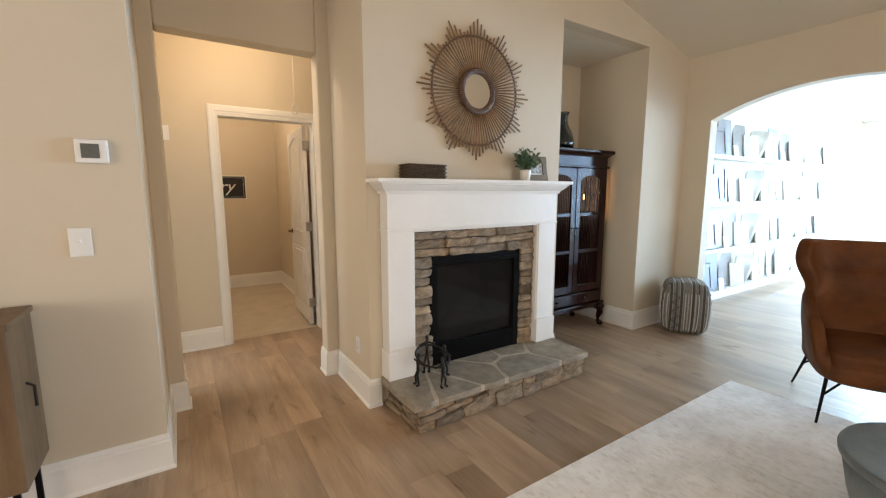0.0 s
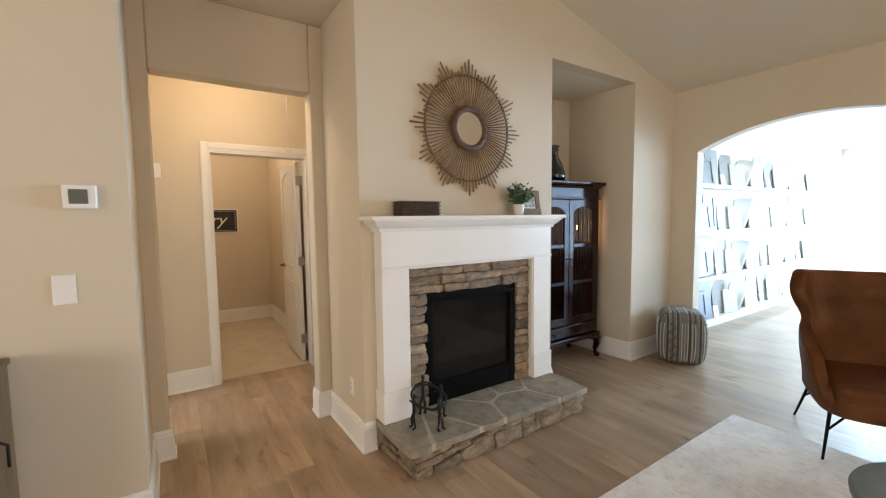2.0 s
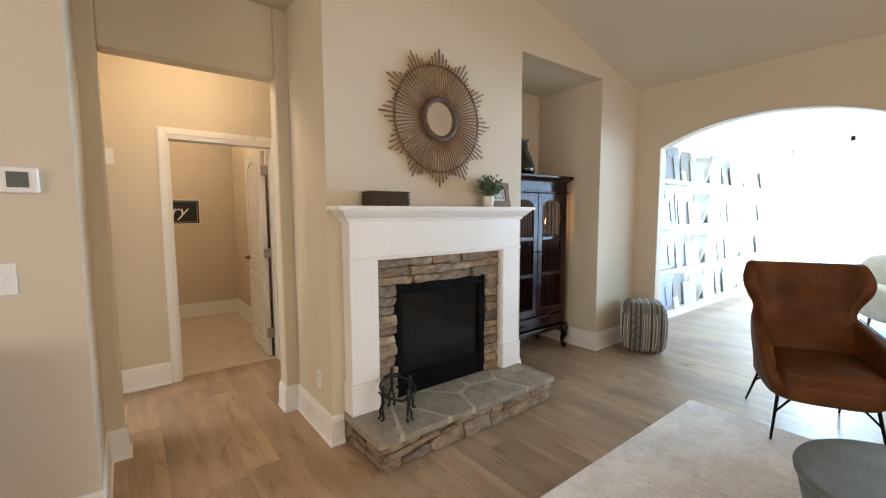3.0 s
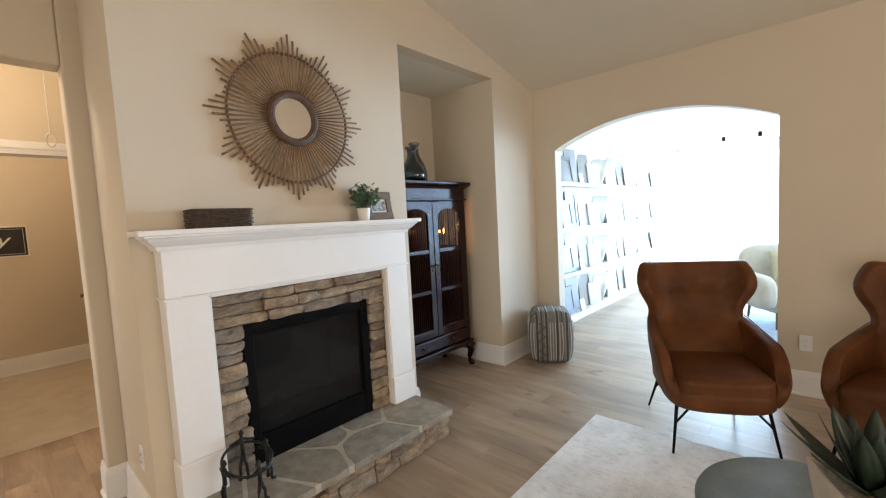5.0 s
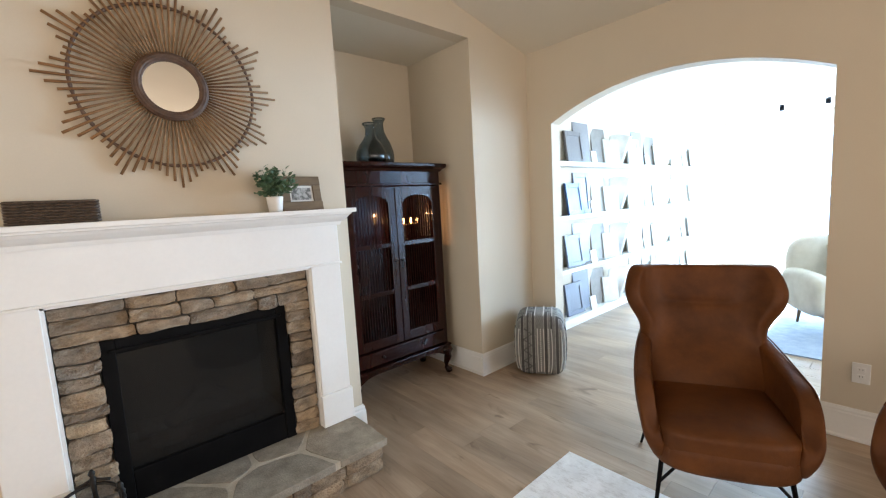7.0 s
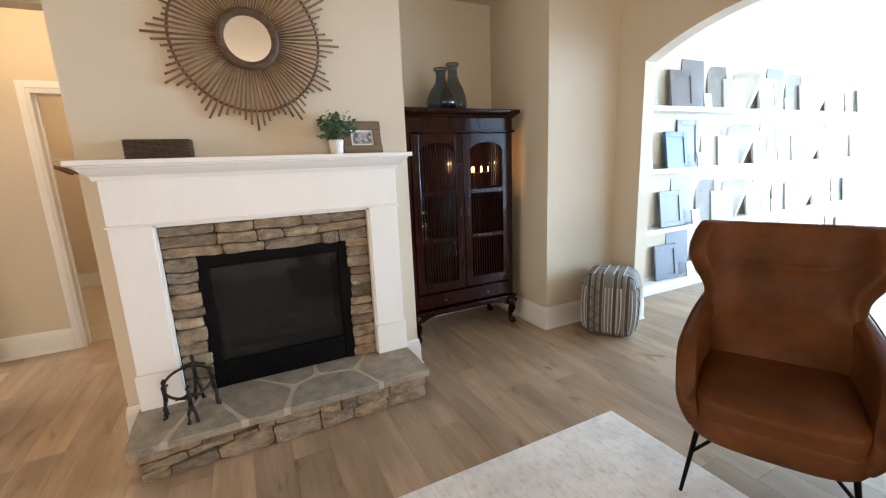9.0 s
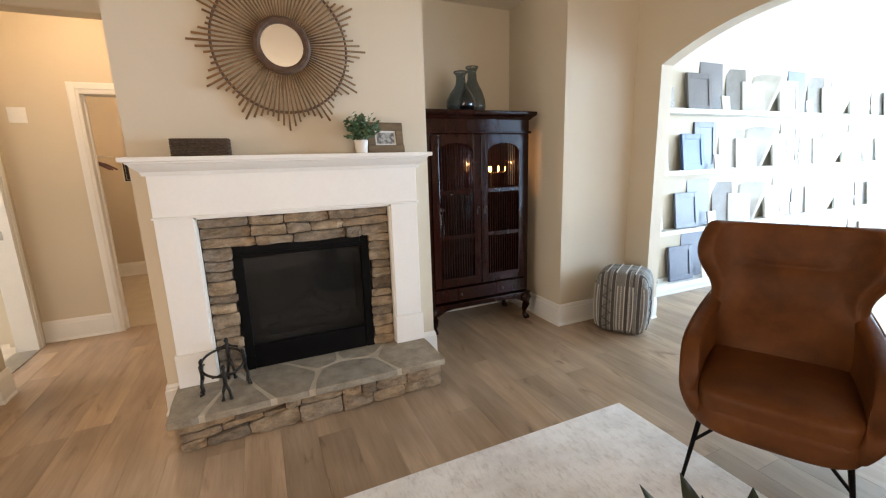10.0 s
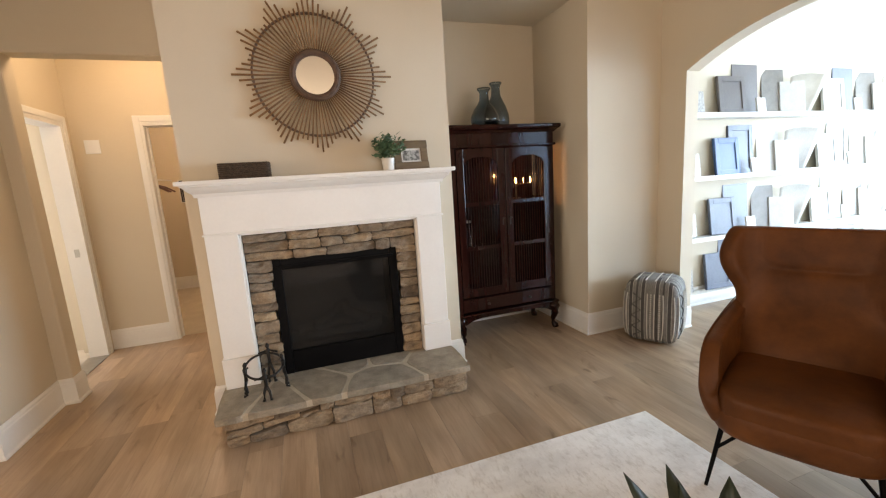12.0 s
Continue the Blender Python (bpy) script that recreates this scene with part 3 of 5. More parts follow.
for i, (a, b) in enumerate(WIN_BACK):
    window("window_%d" % (i + 1), "y", YB - 0.06, a, b, 0.6, 2.35, 2, 2)
window("window_4", "x", XL - 0.06, -2.1, 0.9, 0.6, 2.35, 3, 2)
window("window_5", "x", X2 + 0.06, -2.25, 2.25, 0.3, 2.55, 4, 2)
window("window_6", "y", Y2A - 0.06, 5.4, 10.6, 0.3, 2.55, 5, 2)
window("window_7", "x", -2.66, 3.4, 4.4, 0.95, 2.2, 2, 2)


def baseboard(x0, y0, x1, y1, n, m0=0, m1=0):
    """A tall baseboard with a stepped cap and a shoe, along a wall whose face looks along n; m0, m1: 1 mitred round an outer corner, -1 into an inner one."""
    prof = [(0, 0), (0.028, 0), (0.028, 0.010), (0.018, 0.020), (0.016, 0.148), (0.012, 0.156), (0.012, 0.168), (0.006, 0.185), (0, 0.185)]
    b = bmesh.new()
    ln = math.hypot(x1 - x0, y1 - y0)
    dx, dy = (x1 - x0) / ln, (y1 - y0) / ln
    ends = [[b.verts.new((x + n[0] * d + dx * d * m, y + n[1] * d + dy * d * m, z)) for d, z in prof] for x, y, m in ((x0, y0, -m0), (x1, y1, m1))]
    for i in range(len(prof)):
        j = (i + 1) % len(prof)
        b.faces.new((ends[0][i], ends[1][i], ends[1][j], ends[0][j]))
    b.faces.new(ends[0]), b.faces.new(ends[1][::-1])
    structure("baseboard", b, TRIM, "tall white baseboard with moulded cap", "baseboard")


S, N_, E_, W_ = (0, -1), (0, 1), (1, 0), (-1, 0)
for run in ((XL, YF, -0.022, YF, S, -1, 1), (-0.022, YF, -0.022, 3.11, E_, 1, -1), (-0.022, 3.11, 0.065, 3.11, S, -1, 1), (0.065, 3.11, 0.065, 3.25, E_, 1, 0),
            (1.0, 3.11, 1.0, 3.25, W_, 1, 0), (1.0, 3.11, 1.09, 3.11, S, 1, -1), (1.09, YF, 1.09, 3.11, W_, 1, -1), (1.09, YF, 1.160, YF, S, 1, 0),
            (2.668, YF, 2.787, YF, S, 0, 1), (2.787, YF, 2.787, 3.27, E_, 1, -1), (2.787, 3.27, 3.965, 3.27, S, -1, -1), (3.965, YF, 3.965, 3.27, W_, 1, -1),
            (3.965, YF, XR, YF, S, 1, -1), (XR, ARC1, XR, YF, W_, 1, -1), (XR, ARC1, XR + 0.13, ARC1, S, 1, 0), (XR, ARC0, XR + 0.13, ARC0, N_, 1, 0),
            (XR, YB, XR, ARC0, W_, 0, 1), (-0.11, 4.24, 0.375, 4.24, S), (1.34, 4.24, 2.28, 4.24, S), (-0.35, 6.75, 1.40, 6.75, S, -1, -1), (1.40, 4.36, 1.40, 6.75, W_, 0, -1),
            (-0.35, 4.36, -0.35, 6.75, E_, 0, -1), (-2.6, 4.50, -0.35, 4.50, S), (XR + 0.13, Y2B, X2, Y2B, S, 0, -1), (XL, YB, XL, YF, E_, -1, -1), (X2, Y2A, X2, Y2B, W_, -1, -1)):
    baseboard(*run)


def casing(name, poly_fn, label):
    return structure(name, poly_fn, TRIM, label, "door trim")


# pantry door frame (hall side) and jamb
bm = bmesh.new()
for z_off, d0, d1 in ((0.0, 4.222, 4.24), (0.02, 4.214, 4.222)):
    e = z_off
    box(bm, 0.375 + e * 0.4, 0.45 - e, d0, d1, 0, 2.15 - e * 0.4)
    box(bm, 1.265 + e, 1.34 - e * 0.4, d0, d1, 0, 2.15 - e * 0.4)
    box(bm, 0.45 - e, 1.265 + e, d0, d1, 2.075 + e, 2.15 - e * 0.4)
ease(casing("door_trim_pantry", bm, "white moulded door casing"), 0.004)
bm = bmesh.new()
box(bm, 0.435, 0.452, 4.225, 4.37, 0, 2.075)
box(bm, 1.263, 1.28, 4.225, 4.37, 0, 2.075)
box(bm, 0.452, 1.263, 4.225, 4.37, 2.06, 2.09)
box(bm, 0.452, 0.464, 4.30, 4.325, 0, 2.06)
casing("door_jamb_pantry", bm, "white painted door jamb with stop")
bm = bmesh.new()
for z_off, d0, d1 in ((0.0, -0.11, -0.092), (0.02, -0.092, -0.084)):
    e = z_off
    box(bm, d0, d1, 3.252, 3.32 - e, 0, 2.135 - e * 0.4)
    box(bm, d0, d1, 4.08 + e, 4.155 - e * 0.4, 0, 2.135 - e * 0.4)
    box(bm, d0, d1, 3.32 - e, 4.08 + e, 2.06 + e, 2.135 - e * 0.4)
ease(casing("door_trim_side", bm, "white moulded door casing"), 0.004)
bm = bmesh.new()
box(bm, -0.24, -0.095, 4.065, 4.082, 0, 2.06)
box(bm, -0.24, -0.095, 3.318, 3.335, 0, 2.06)
box(bm, -0.24, -0.095, 3.335, 4.065, 2.045, 2.062)
casing("door_jamb_side", bm, "white painted door jamb")
structure("threshold", boxed(-0.25, -0.09, 3.335, 4.065, -0.012, 0.006), NICKEL, "metal strip at the doorway", "threshold")

# ---- planks ----
floor_ob = tagged(new("floor"), "grey-brown oak plank floor", "floor", "", "structure")
rng = random.Random(5)
plank_meshes = {}


def plank_mesh(w, l):
    key = (round(w, 3), round(l, 3))
    if key not in plank_meshes:
        b = boxed(-w / 2 + 0.0004, w / 2 - 0.0004, -l / 2 + 0.0004, l / 2 - 0.0004, -0.012, 0.0)
        top = [e for e in b.edges if all(abs(v.co.z) < 1e-6 for v in e.verts)]
        bmesh.ops.bevel(b, geom=top, offset=0.0003, segments=1, affect="EDGES")
        me = bpy.data.meshes.new("plank")
        b.to_mesh(me)
        b.free()
        me.materials.append(OAK)
        plank_meshes[key] = me
    return plank_meshes[key]


PW = 0.178
rest = bmesh.new()


def lay(x0, x1, y0, y1, single):
    x = x0
    while x < x1 - 0.01:
        w = min(PW, x1 - x)
        y = y0 - rng.uniform(0.0, 1.15)
        while y < y1 - 0.001:
            l = rng.choice((1.22, 1.22, 1.5, 0.92))
            a, b = max(y, y0), min(y + l, y1)
            y += l
            if b - a < 0.02:
                continue
            if single:
                ob = new("plank", plank_mesh(w, b - a))
                ob.parent = floor_ob
                ob.location = (x + w / 2, (a + b) / 2, 0)
            else:
                box(rest, x + 0.0006, x + w - 0.0006, a + 0.0006, b - 0.0006, -0.012, 0.0)
        x += w

# ---- fireplace ----
fireplace = thing("fireplace", (1.917, YF, 0), "white painted mantel with ledge stone surround and raised hearth", "fireplace")
fp = fireplace.matrix_world.inverted()


def fpart(name, bm, material, label="", smooth=False):
    bm.transform(fp)
    return part(name, bm, material, fireplace, label, smooth)


P0, P1, P2, P3 = 1.178, 1.36, 2.475, 2.657
for a, b in ((P0, P1), (P2, P3)):
    ease(fpart("pilaster", boxed(a, b, 2.375, YF, 0.39, 1.165), TRIM), 0.003)
    ease(fpart("plinth", boxed(a - 0.01, b + 0.008, 2.36, YF, 0.196, 0.39), TRIM), 0.004)
ease(fpart("frieze", boxed(P0, P3, 2.372, YF, 1.172, 1.40), TRIM), 0.003)
ease(fpart("bead", boxed(P0 - 0.008, P3 + 0.008, 2.362, YF, 1.160, 1.172), TRIM), 0.003)
bm = bmesh.new()
prof = [(0.0, 0.0), (0.014, 0.0), (0.018, 0.012), (0.02, 0.02), (0.034, 0.03), (0.05, 0.046), (0.058, 0.058), (0.066, 0.062), (0.066, 0.07)]
rings = []
for d, h in prof:
    z = 1.39 + h
    rings.append([bm.verts.new(p) for p in ((P0 - d, YF, z), (P0 - d, 2.372 - d, z), (P3 + d, 2.372 - d, z), (P3 + d, YF, z))])
for r0, r1 in zip(rings, rings[1:]):
    for k in range(4):
        bm.faces.new((r0[k], r0[(k + 1) % 4], r1[(k + 1) % 4], r1[k]))
bm.faces.new(rings[0]), bm.faces.new(rings[-1])
fpart("crown_moulding", bm, TRIM)
ease(fpart("mantel_shelf", boxed(1.086, 2.748, 2.288, YF, 1.46, 1.485), TRIM), 0.005, 3)
for a, b in ((P1, P1 + 0.012), (P2 - 0.012, P2)):
    fpart("inner_bead", boxed(a, b, 2.385, 2.42, 0.2, 1.16), TRIM)
fpart("inner_bead", boxed(P1, P2, 2.385, 2.42, 1.148, 1.16), TRIM)

# stone backing, then single ledge stones
bm = bmesh.new()
box(bm, P1, 1.50, 2.44, YF, 0.19, 1.16)
box(bm, 2.34, P2, 2.44, YF, 0.19, 1.16)
box(bm, 1.50, 2.34, 2.44, YF, 0.985, 1.16)
fpart("mortar_backing", bm, DARKGAP)
srng = random.Random(11)


def warp(u, z, k):
    """Joints wander: one shared displacement for every stone of a face."""
    return (u + 0.010 * noise.noise(Vector((u * 9, z * 30, k))), z + 0.009 * noise.noise(Vector((u * 10, z * 16, k + 7.7))))


def ledge_stone(u0, u1, low, high, d, k, keep):
    """A split-face stone between its joints, face towards -y, uneven and worn; low, high: its bed and top at both ends; keep: the outline that it stays in."""
    b = bmesh.new()
    nx, nz = 6, 4
    seed = Vector((srng.uniform(0, 90), srng.uniform(0, 90), srng.uniform(0, 90)))
    tip, lean = srng.uniform(-0.006, 0.014), srng.uniform(-0.010, 0.010)
    grid = []
    for j in range(nz + 1):
        row = []
        for i in range(nx + 1):
            u, v = i / nx, j / nz
            z0, z1 = low[0] + (low[1] - low[0]) * u, high[0] + (high[1] - high[0]) * u
            x, z = warp(u0 + (u1 - u0) * u, z0 + (z1 - z0) * v, k)
            x, z = min(max(x, keep[0]), keep[1]), min(max(z, keep[2]), keep[3])
            edge = i in (0, nx) or j in (0, nz)
            corner = i in (0, nx) and j in (0, nz)
            n = noise.noise(seed + Vector((x * 11, 0, z * 24)))
            n2 = noise.noise(seed + Vector((x * 34, 3, z * 60)))
            x += (0.5 - u) * 0.006 + (0.5 - u) * (0.006 if corner else 0.0)
            z += (0.5 - v) * 0.0068 + (0.5 - v) * (0.005 if corner else 0.0)
            y = -d + 0.013 * n + 0.008 * n2 + tip * (v - 0.5) + lean * (u - 0.5) + (0.004 if edge else 0.0) + (0.004 if corner else 0.0)
            row.append(b.verts.new((x, y, z)))
        grid.append(row)
    for j in range(nz):
        for i in range(nx):
            b.faces.new((grid[j][i], grid[j][i + 1], grid[j + 1][i + 1], grid[j + 1][i]))
    rim = grid[0] + [grid[j][nx] for j in range(1, nz + 1)] + grid[nz][-2::-1] + [grid[j][0] for j in range(nz - 1, 0, -1)]
    back = [b.verts.new((v.co.x, 0.004, v.co.z)) for v in rim]
    for i in range(len(rim)):
        j = (i + 1) % len(rim)
        b.faces.new((rim[i], back[i], back[j], rim[j]))
    return b


def lay_stone(u0, u1, low, high, m, d, k, keep):
    b = ledge_stone(u0, u1, low, high, d + srng.uniform(-0.009, 0.012), k, keep)
    b.transform(fp @ m)
    part("stone", b, STONE, fireplace)


def course(us, low, high, m, d, k, keep):
    """One course of stones between two wandering bed lines; us: the upright joints."""
    for a, b in zip(us, us[1:]):
        lay_stone(a, b, (low(a), low(b)), (high(a), high(b)), m, d, k, keep)


def line(*pts):
    """A bed line through (u, z) points."""
    def at(u):
        for (a, za), (b, zb) in zip(pts, pts[1:]):
            if u <= b:
                return za + (zb - za) * max(u - a, 0) / (b - a)
        return pts[-1][1]
    return at


def rubble(u0, u1, z0, z1, m, d, k, wide, high, keep):
    """Split a field again and again into stones of uneven length and height."""
    w, h = u1 - u0, z1 - z0
    if h > high and (w < wide * 1.7 or srng.random() < 0.55 or h > high * 2.6):
        c = z0 + h * srng.uniform(0.36, 0.64)
        rubble(u0, u1, z0, c, m, d, k, wide, high, keep), rubble(u0, u1, c, z1, m, d, k, wide, high, keep)
    elif w > wide or (w > wide * 0.62 and srng.random() < 0.35):
        c = u0 + w * srng.uniform(0.34, 0.66)
        rubble(u0, c, z0, z1, m, d, k, wide, high, keep), rubble(c, u1, z0, z1, m, d, k, wide, high, keep)
    else:
        lay_stone(u0, u1, (z0, z0), (z1, z1), m, d, k, keep)


FACE = pose(0, 2.44, 0)
LU, RU = P1 + 0.012, P2 - 0.012
# jambs: one long stone to a course
for a, b, highs in ((LU, 1.522, (0.090, 0.072, 0.066, 0.076, 0.082, 0.058, 0.064, 0.078, 0.056, 0.062, 0.074)), (2.322, RU, (0.074, 0.060, 0.082, 0.066, 0.070, 0.054, 0.086, 0.062, 0.052, 0.076, 0.058, 0.050))):
    z, tall = 0.194, sum(highs)
    for h in highs:
        h *= 0.778 / tall
        skew = srng.uniform(-0.006, 0.006)
        ragged = srng.uniform(-0.014, 0.008)
        a1, b1 = (a, b + ragged) if a == LU else (a - ragged, b)
        lay_stone(a1, b1, (z, z + skew * 0.5), (z + h, z + h + skew * 0.5), FACE, 0.030, a * 5, (a1, b1, 0.193, 1.2))
        z += h
# three courses over the opening
wide = RU - LU
bed_a = line((LU, 0.972), (LU + 0.25 * wide, 0.972), (LU + 0.3 * wide, 0.962), (LU + 0.85 * wide, 0.962), (RU, 0.972))
bed_b = line((LU, 1.030), (LU + 0.45 * wide, 1.020), (RU, 1.040))
bed_c = line((LU, 1.094), (LU + 0.5 * wide, 1.082), (RU, 1.092))
over = (LU, RU, 0.955, 1.148)
course([LU + wide * f for f in (0, 0.26, 0.45, 0.74, 0.84, 1)], bed_a, bed_b, FACE, 0.034, 3.3, over)
course([LU + wide * f for f in (0, 0.24, 0.42, 0.55, 0.73, 1)], bed_b, bed_c, FACE, 0.034, 3.3, over)
course([LU + wide * f for f in (0, 0.23, 0.41, 0.65, 0.80, 1)], bed_c, lambda u: 1.147, FACE, 0.034, 3.3, over)

# hearth: rubble base, slab of flagstones
HX0, HX1, HY0 = 1.150, 2.672, 2.005
fpart("hearth_core", boxed(HX0 + 0.075, HX1 - 0.055, HY0 + 0.055, YF, 0.0, 0.150), DARKGAP)
A0, A1 = HX0 + 0.045, HX1 - 0.026
FRONT, rim_box = pose(0, HY0 + 0.060, 0), (A0, A1, 0.001, 0.152)
ground_line, slab_line = (lambda u: 0.0), (lambda u: 0.152)
bed = line((A0, 0.048), (1.316, 0.056), (1.52, 0.072), (1.65, 0.092), (1.79, 0.106), (2.02, 0.102), (2.10, 0.072), (2.30, 0.070), (A1, 0.080))
course((A0, 1.316, 1.518, 1.778, 2.02, 2.203, 2.401, A1), ground_line, bed, FRONT, 0.032, 6.1, rim_box)
mid = line((A0, 0.100), (1.424, 0.106), (1.704, 0.122))
course((A0, 1.39, 1.60, 1.704), bed, mid, FRONT, 0.032, 6.1, rim_box)
course((A0, 1.454, 1.704), mid, slab_line, FRONT, 0.032, 6.1, rim_box)
course((1.704, 1.79, 2.02, 2.133, 2.222, 2.416, A1), bed, slab_line, FRONT, 0.032, 6.1, rim_box)
rubble(HY0 + 0.05, YF - 0.01, 0.0, 0.152, pose(HX1 - 0.055, 0, 0, 0, 0, 90), 0.03, 9.1, 0.24, 0.066, (HY0 + 0.05, YF - 0.01, 0.001, 0.152))
rubble(-YF + 0.01, -HY0 - 0.05, 0.0, 0.152, pose(HX0 + 0.075, 0, 0, 0, 0, -90), 0.03, 12.1, 0.24, 0.066, (-YF + 0.01, -HY0 - 0.05, 0.001, 0.152))
fpart("hearth_mortar", boxed(HX0 + 0.012, HX1 - 0.012, HY0 + 0.012, YF, 0.150, 0.1905), MORTAR)


def clip(poly, px, py, nx, ny):
    out = []
    for i, a in enumerate(poly):
        b = poly[(i + 1) % len(poly)]
        da, db = (a[0] - px) * nx + (a[1] - py) * ny, (b[0] - px) * nx + (b[1] - py) * ny
        if da <= 0:
            out.append(a)
        if da * db < 0:
            t = da / (da - db)
            out.append((a[0] + (b[0] - a[0]) * t, a[1] + (b[1] - a[1]) * t))
    return out


seeds = ((1.27, 2.20), (1.46, 2.13), (1.69, 2.235), (1.931, 2.46), (2.11, 2.115), (2.194, 2.45), (2.49, 2.26))
for i, s in enumerate(seeds):
    poly = [(HX0, HY0), (HX1, HY0), (HX1, YF), (HX0, YF)]
    for j, o in enumerate(seeds):
        if i != j:
            dx, dy = o[0] - s[0], o[1] - s[1]
            ln = math.hypot(dx, dy)
            poly = clip(poly, (s[0] + o[0]) / 2 - dx / ln * 0.0085, (s[1] + o[1]) / 2 - dy / ln * 0.0085, dx / ln, dy / ln)
    if len(poly) < 3:
        continue
    b = bmesh.new()
    pts = []
    for k, a in enumerate(poly):
        c = poly[(k + 1) % len(poly)]
        for q in range(5):
            x, y = a[0] + (c[0] - a[0]) * q / 5, a[1] + (c[1] - a[1]) * q / 5
            cx, cy = s
            n = noise.noise(Vector((x * 13, y * 13, i))) * 0.010 + (0.013 if q == 0 else 0.005 if q in (1, 4) else 0.0)
            ln = math.hypot(cx - x, cy - y) + 1e-6
            inner = HX0 + 0.004 < x < HX1 - 0.004 and y > HY0 + 0.004
            m = n if inner else max(n, 0) * 0.8
            pts.append((x + (cx - x) / ln * max(m, 0), min(y + (cy - y) / ln * max(m, 0), YF)))
    prism(b, pts, "z", 0.152, 0.193)
    b.transform(fp)
    ease(part("flagstone", b, FLAG, fireplace), 0.005, 2)

# gas insert: frame, glass, dark box, logs
insert = thing("fireplace_insert", (1.92, 2.44, 0.194), "black gas fireplace insert with smoked glass, unlit", "fireplace insert")
ii = insert.matrix_world.inverted()


def ipart(name, bm, mat, label="", smooth=False, parent=None):
    bm.transform(ii)
    return part(name, bm, mat, parent or insert, label, smooth)


IX0, IX1, IZ0, IZ1 = 1.517, 2.325, 0.195, 0.970
ease(ipart("frame_side", boxed(IX0, IX0 + 0.055, 2.425, 2.47, IZ0, IZ1), BLACK), 0.004)
ease(ipart("frame_side", boxed(IX1 - 0.055, IX1, 2.425, 2.47, IZ0, IZ1), BLACK), 0.004)
ease(ipart("frame_top", boxed(IX0 + 0.055, IX1 - 0.055, 2.425, 2.47, IZ1 - 0.07, IZ1), BLACK), 0.004)
ease(ipart("hood", boxed(IX0 + 0.03, IX1 - 0.03, 2.412, 2.425, IZ1 - 0.06, IZ1 - 0.045), BLACK), 0.003)
ease(ipart("lower_panel", boxed(IX0 + 0.055, IX1 - 0.055, 2.430, 2.47, IZ0, IZ0 + 0.15), BLACK), 0.004)
ipart("pane", boxed(IX0 + 0.055, IX1 - 0.055, 2.452, 2.457, IZ0 + 0.15, IZ1 - 0.07), SMOKE, "smoked glass").visible_shadow = False
bm = bmesh.new()
box(bm, IX0, IX1, 2.90, 2.92, IZ0, IZ1)
box(bm, IX0, IX0 + 0.02, 2.48, 2.90, IZ0, IZ1)
box(bm, IX1 - 0.02, IX1, 2.48, 2.90, IZ0, IZ1)
box(bm, IX0 + 0.02, IX1 - 0.02, 2.48, 2.90, IZ1 - 0.02, IZ1)
box(bm, IX0 + 0.02, IX1 - 0.02, 2.48, 2.90, IZ0, IZ0 + 0.13)
ipart("firebox", bm, FIREBRICK, "sooty firebox lining")
lrng = random.Random(3)
for p, q, r in (((1.62, 2.72, 0.40), (2.22, 2.70, 0.39), 0.05), ((1.66, 2.60, 0.37), (2.18, 2.62, 0.37), 0.042), ((1.75, 2.58, 0.44), (1.98, 2.76, 0.53), 0.036), ((2.12, 2.58, 0.43), (1.90, 2.76, 0.52), 0.034)):
    pts = [Vector(p).lerp(Vector(q), k / 6) + Vector((0, 0, lrng.uniform(-0.008, 0.008))) for k in range(7)]
    ipart("log", tube(bmesh.new(), pts, r, 10, [r * lrng.uniform(0.8, 1.1) for _ in pts]), LOG, "ceramic log", True)
bm = bmesh.new()
for k in range(5):
    x = 1.70 + 0.11 * k
    tube(bm, [(x, 2.53, 0.325), (x, 2.53, 0.40)], 0.006, 6)
tube(bm, [(1.66, 2.53, 0.385), (2.18, 2.53, 0.385)], 0.006, 6)
ipart("grate", bm, BLACK)

# ---- sunburst mirror ----
sunburst = thing("sunburst_mirror", (1.915, YF - 0.002, 2.091), "round mirror in a brown rattan sunburst frame on the wall", "mirror")
bm = lathe(bmesh.new(), [(0.118, 0.0), (0.118, 0.006)], seg=48)
bm.transform(pose(0, -0.022, 0, 90, 0, 0))
part("mirror_glass", bm, MIRROR, sunburst, "clear round mirror glass")
bm = bmesh.new()
for r, y in ((0.122, -0.033), (0.131, -0.038), (0.140, -0.037), (0.147, -0.030)):
    tube(bm, [(r * math.cos(a), y, r * math.sin(a)) for a in (2 * math.pi * k / 48 for k in range(48))], 0.0085, 6, closed=True)
part("inner_frame", bm, RATTAN_DARK, sunburst, "wrapped rattan ring", True)
bm = bmesh.new()
pts, tap = [], []
for k in range(192):
    a = 2 * math.pi * k / 192
    pts.append((0.362 * math.cos(a), -0.016, 0.362 * math.sin(a)))
    tap.append(0.0085 if k % 2 else 0.0062)
tube(bm, pts, 0.006, 6, tap, closed=True)
part("outer_ring", bm, RATTAN_DARK, sunburst, "wrapped rattan ring", True)
RAYS = 84
for k in range(RAYS):
    a = 2 * math.pi * k / RAYS + math.pi / 2
    wv = abs((k % 7) - 3.5) / 3.5
    out = 0.380 + 0.092 * wv ** 1.2 + 0.007 * math.sin(k * 7.3)
    c, s = math.cos(a), math.sin(a)
    b = tube(bmesh.new(), [(0.142 * c, -0.024, 0.142 * s), (0.3 * c, -0.021, 0.3 * s), (out * c, -0.020, out * s)], 0.005, 6, [0.0040, 0.0052, 0.0060])
    part("ray", b, RATTAN, sunburst, "", True)

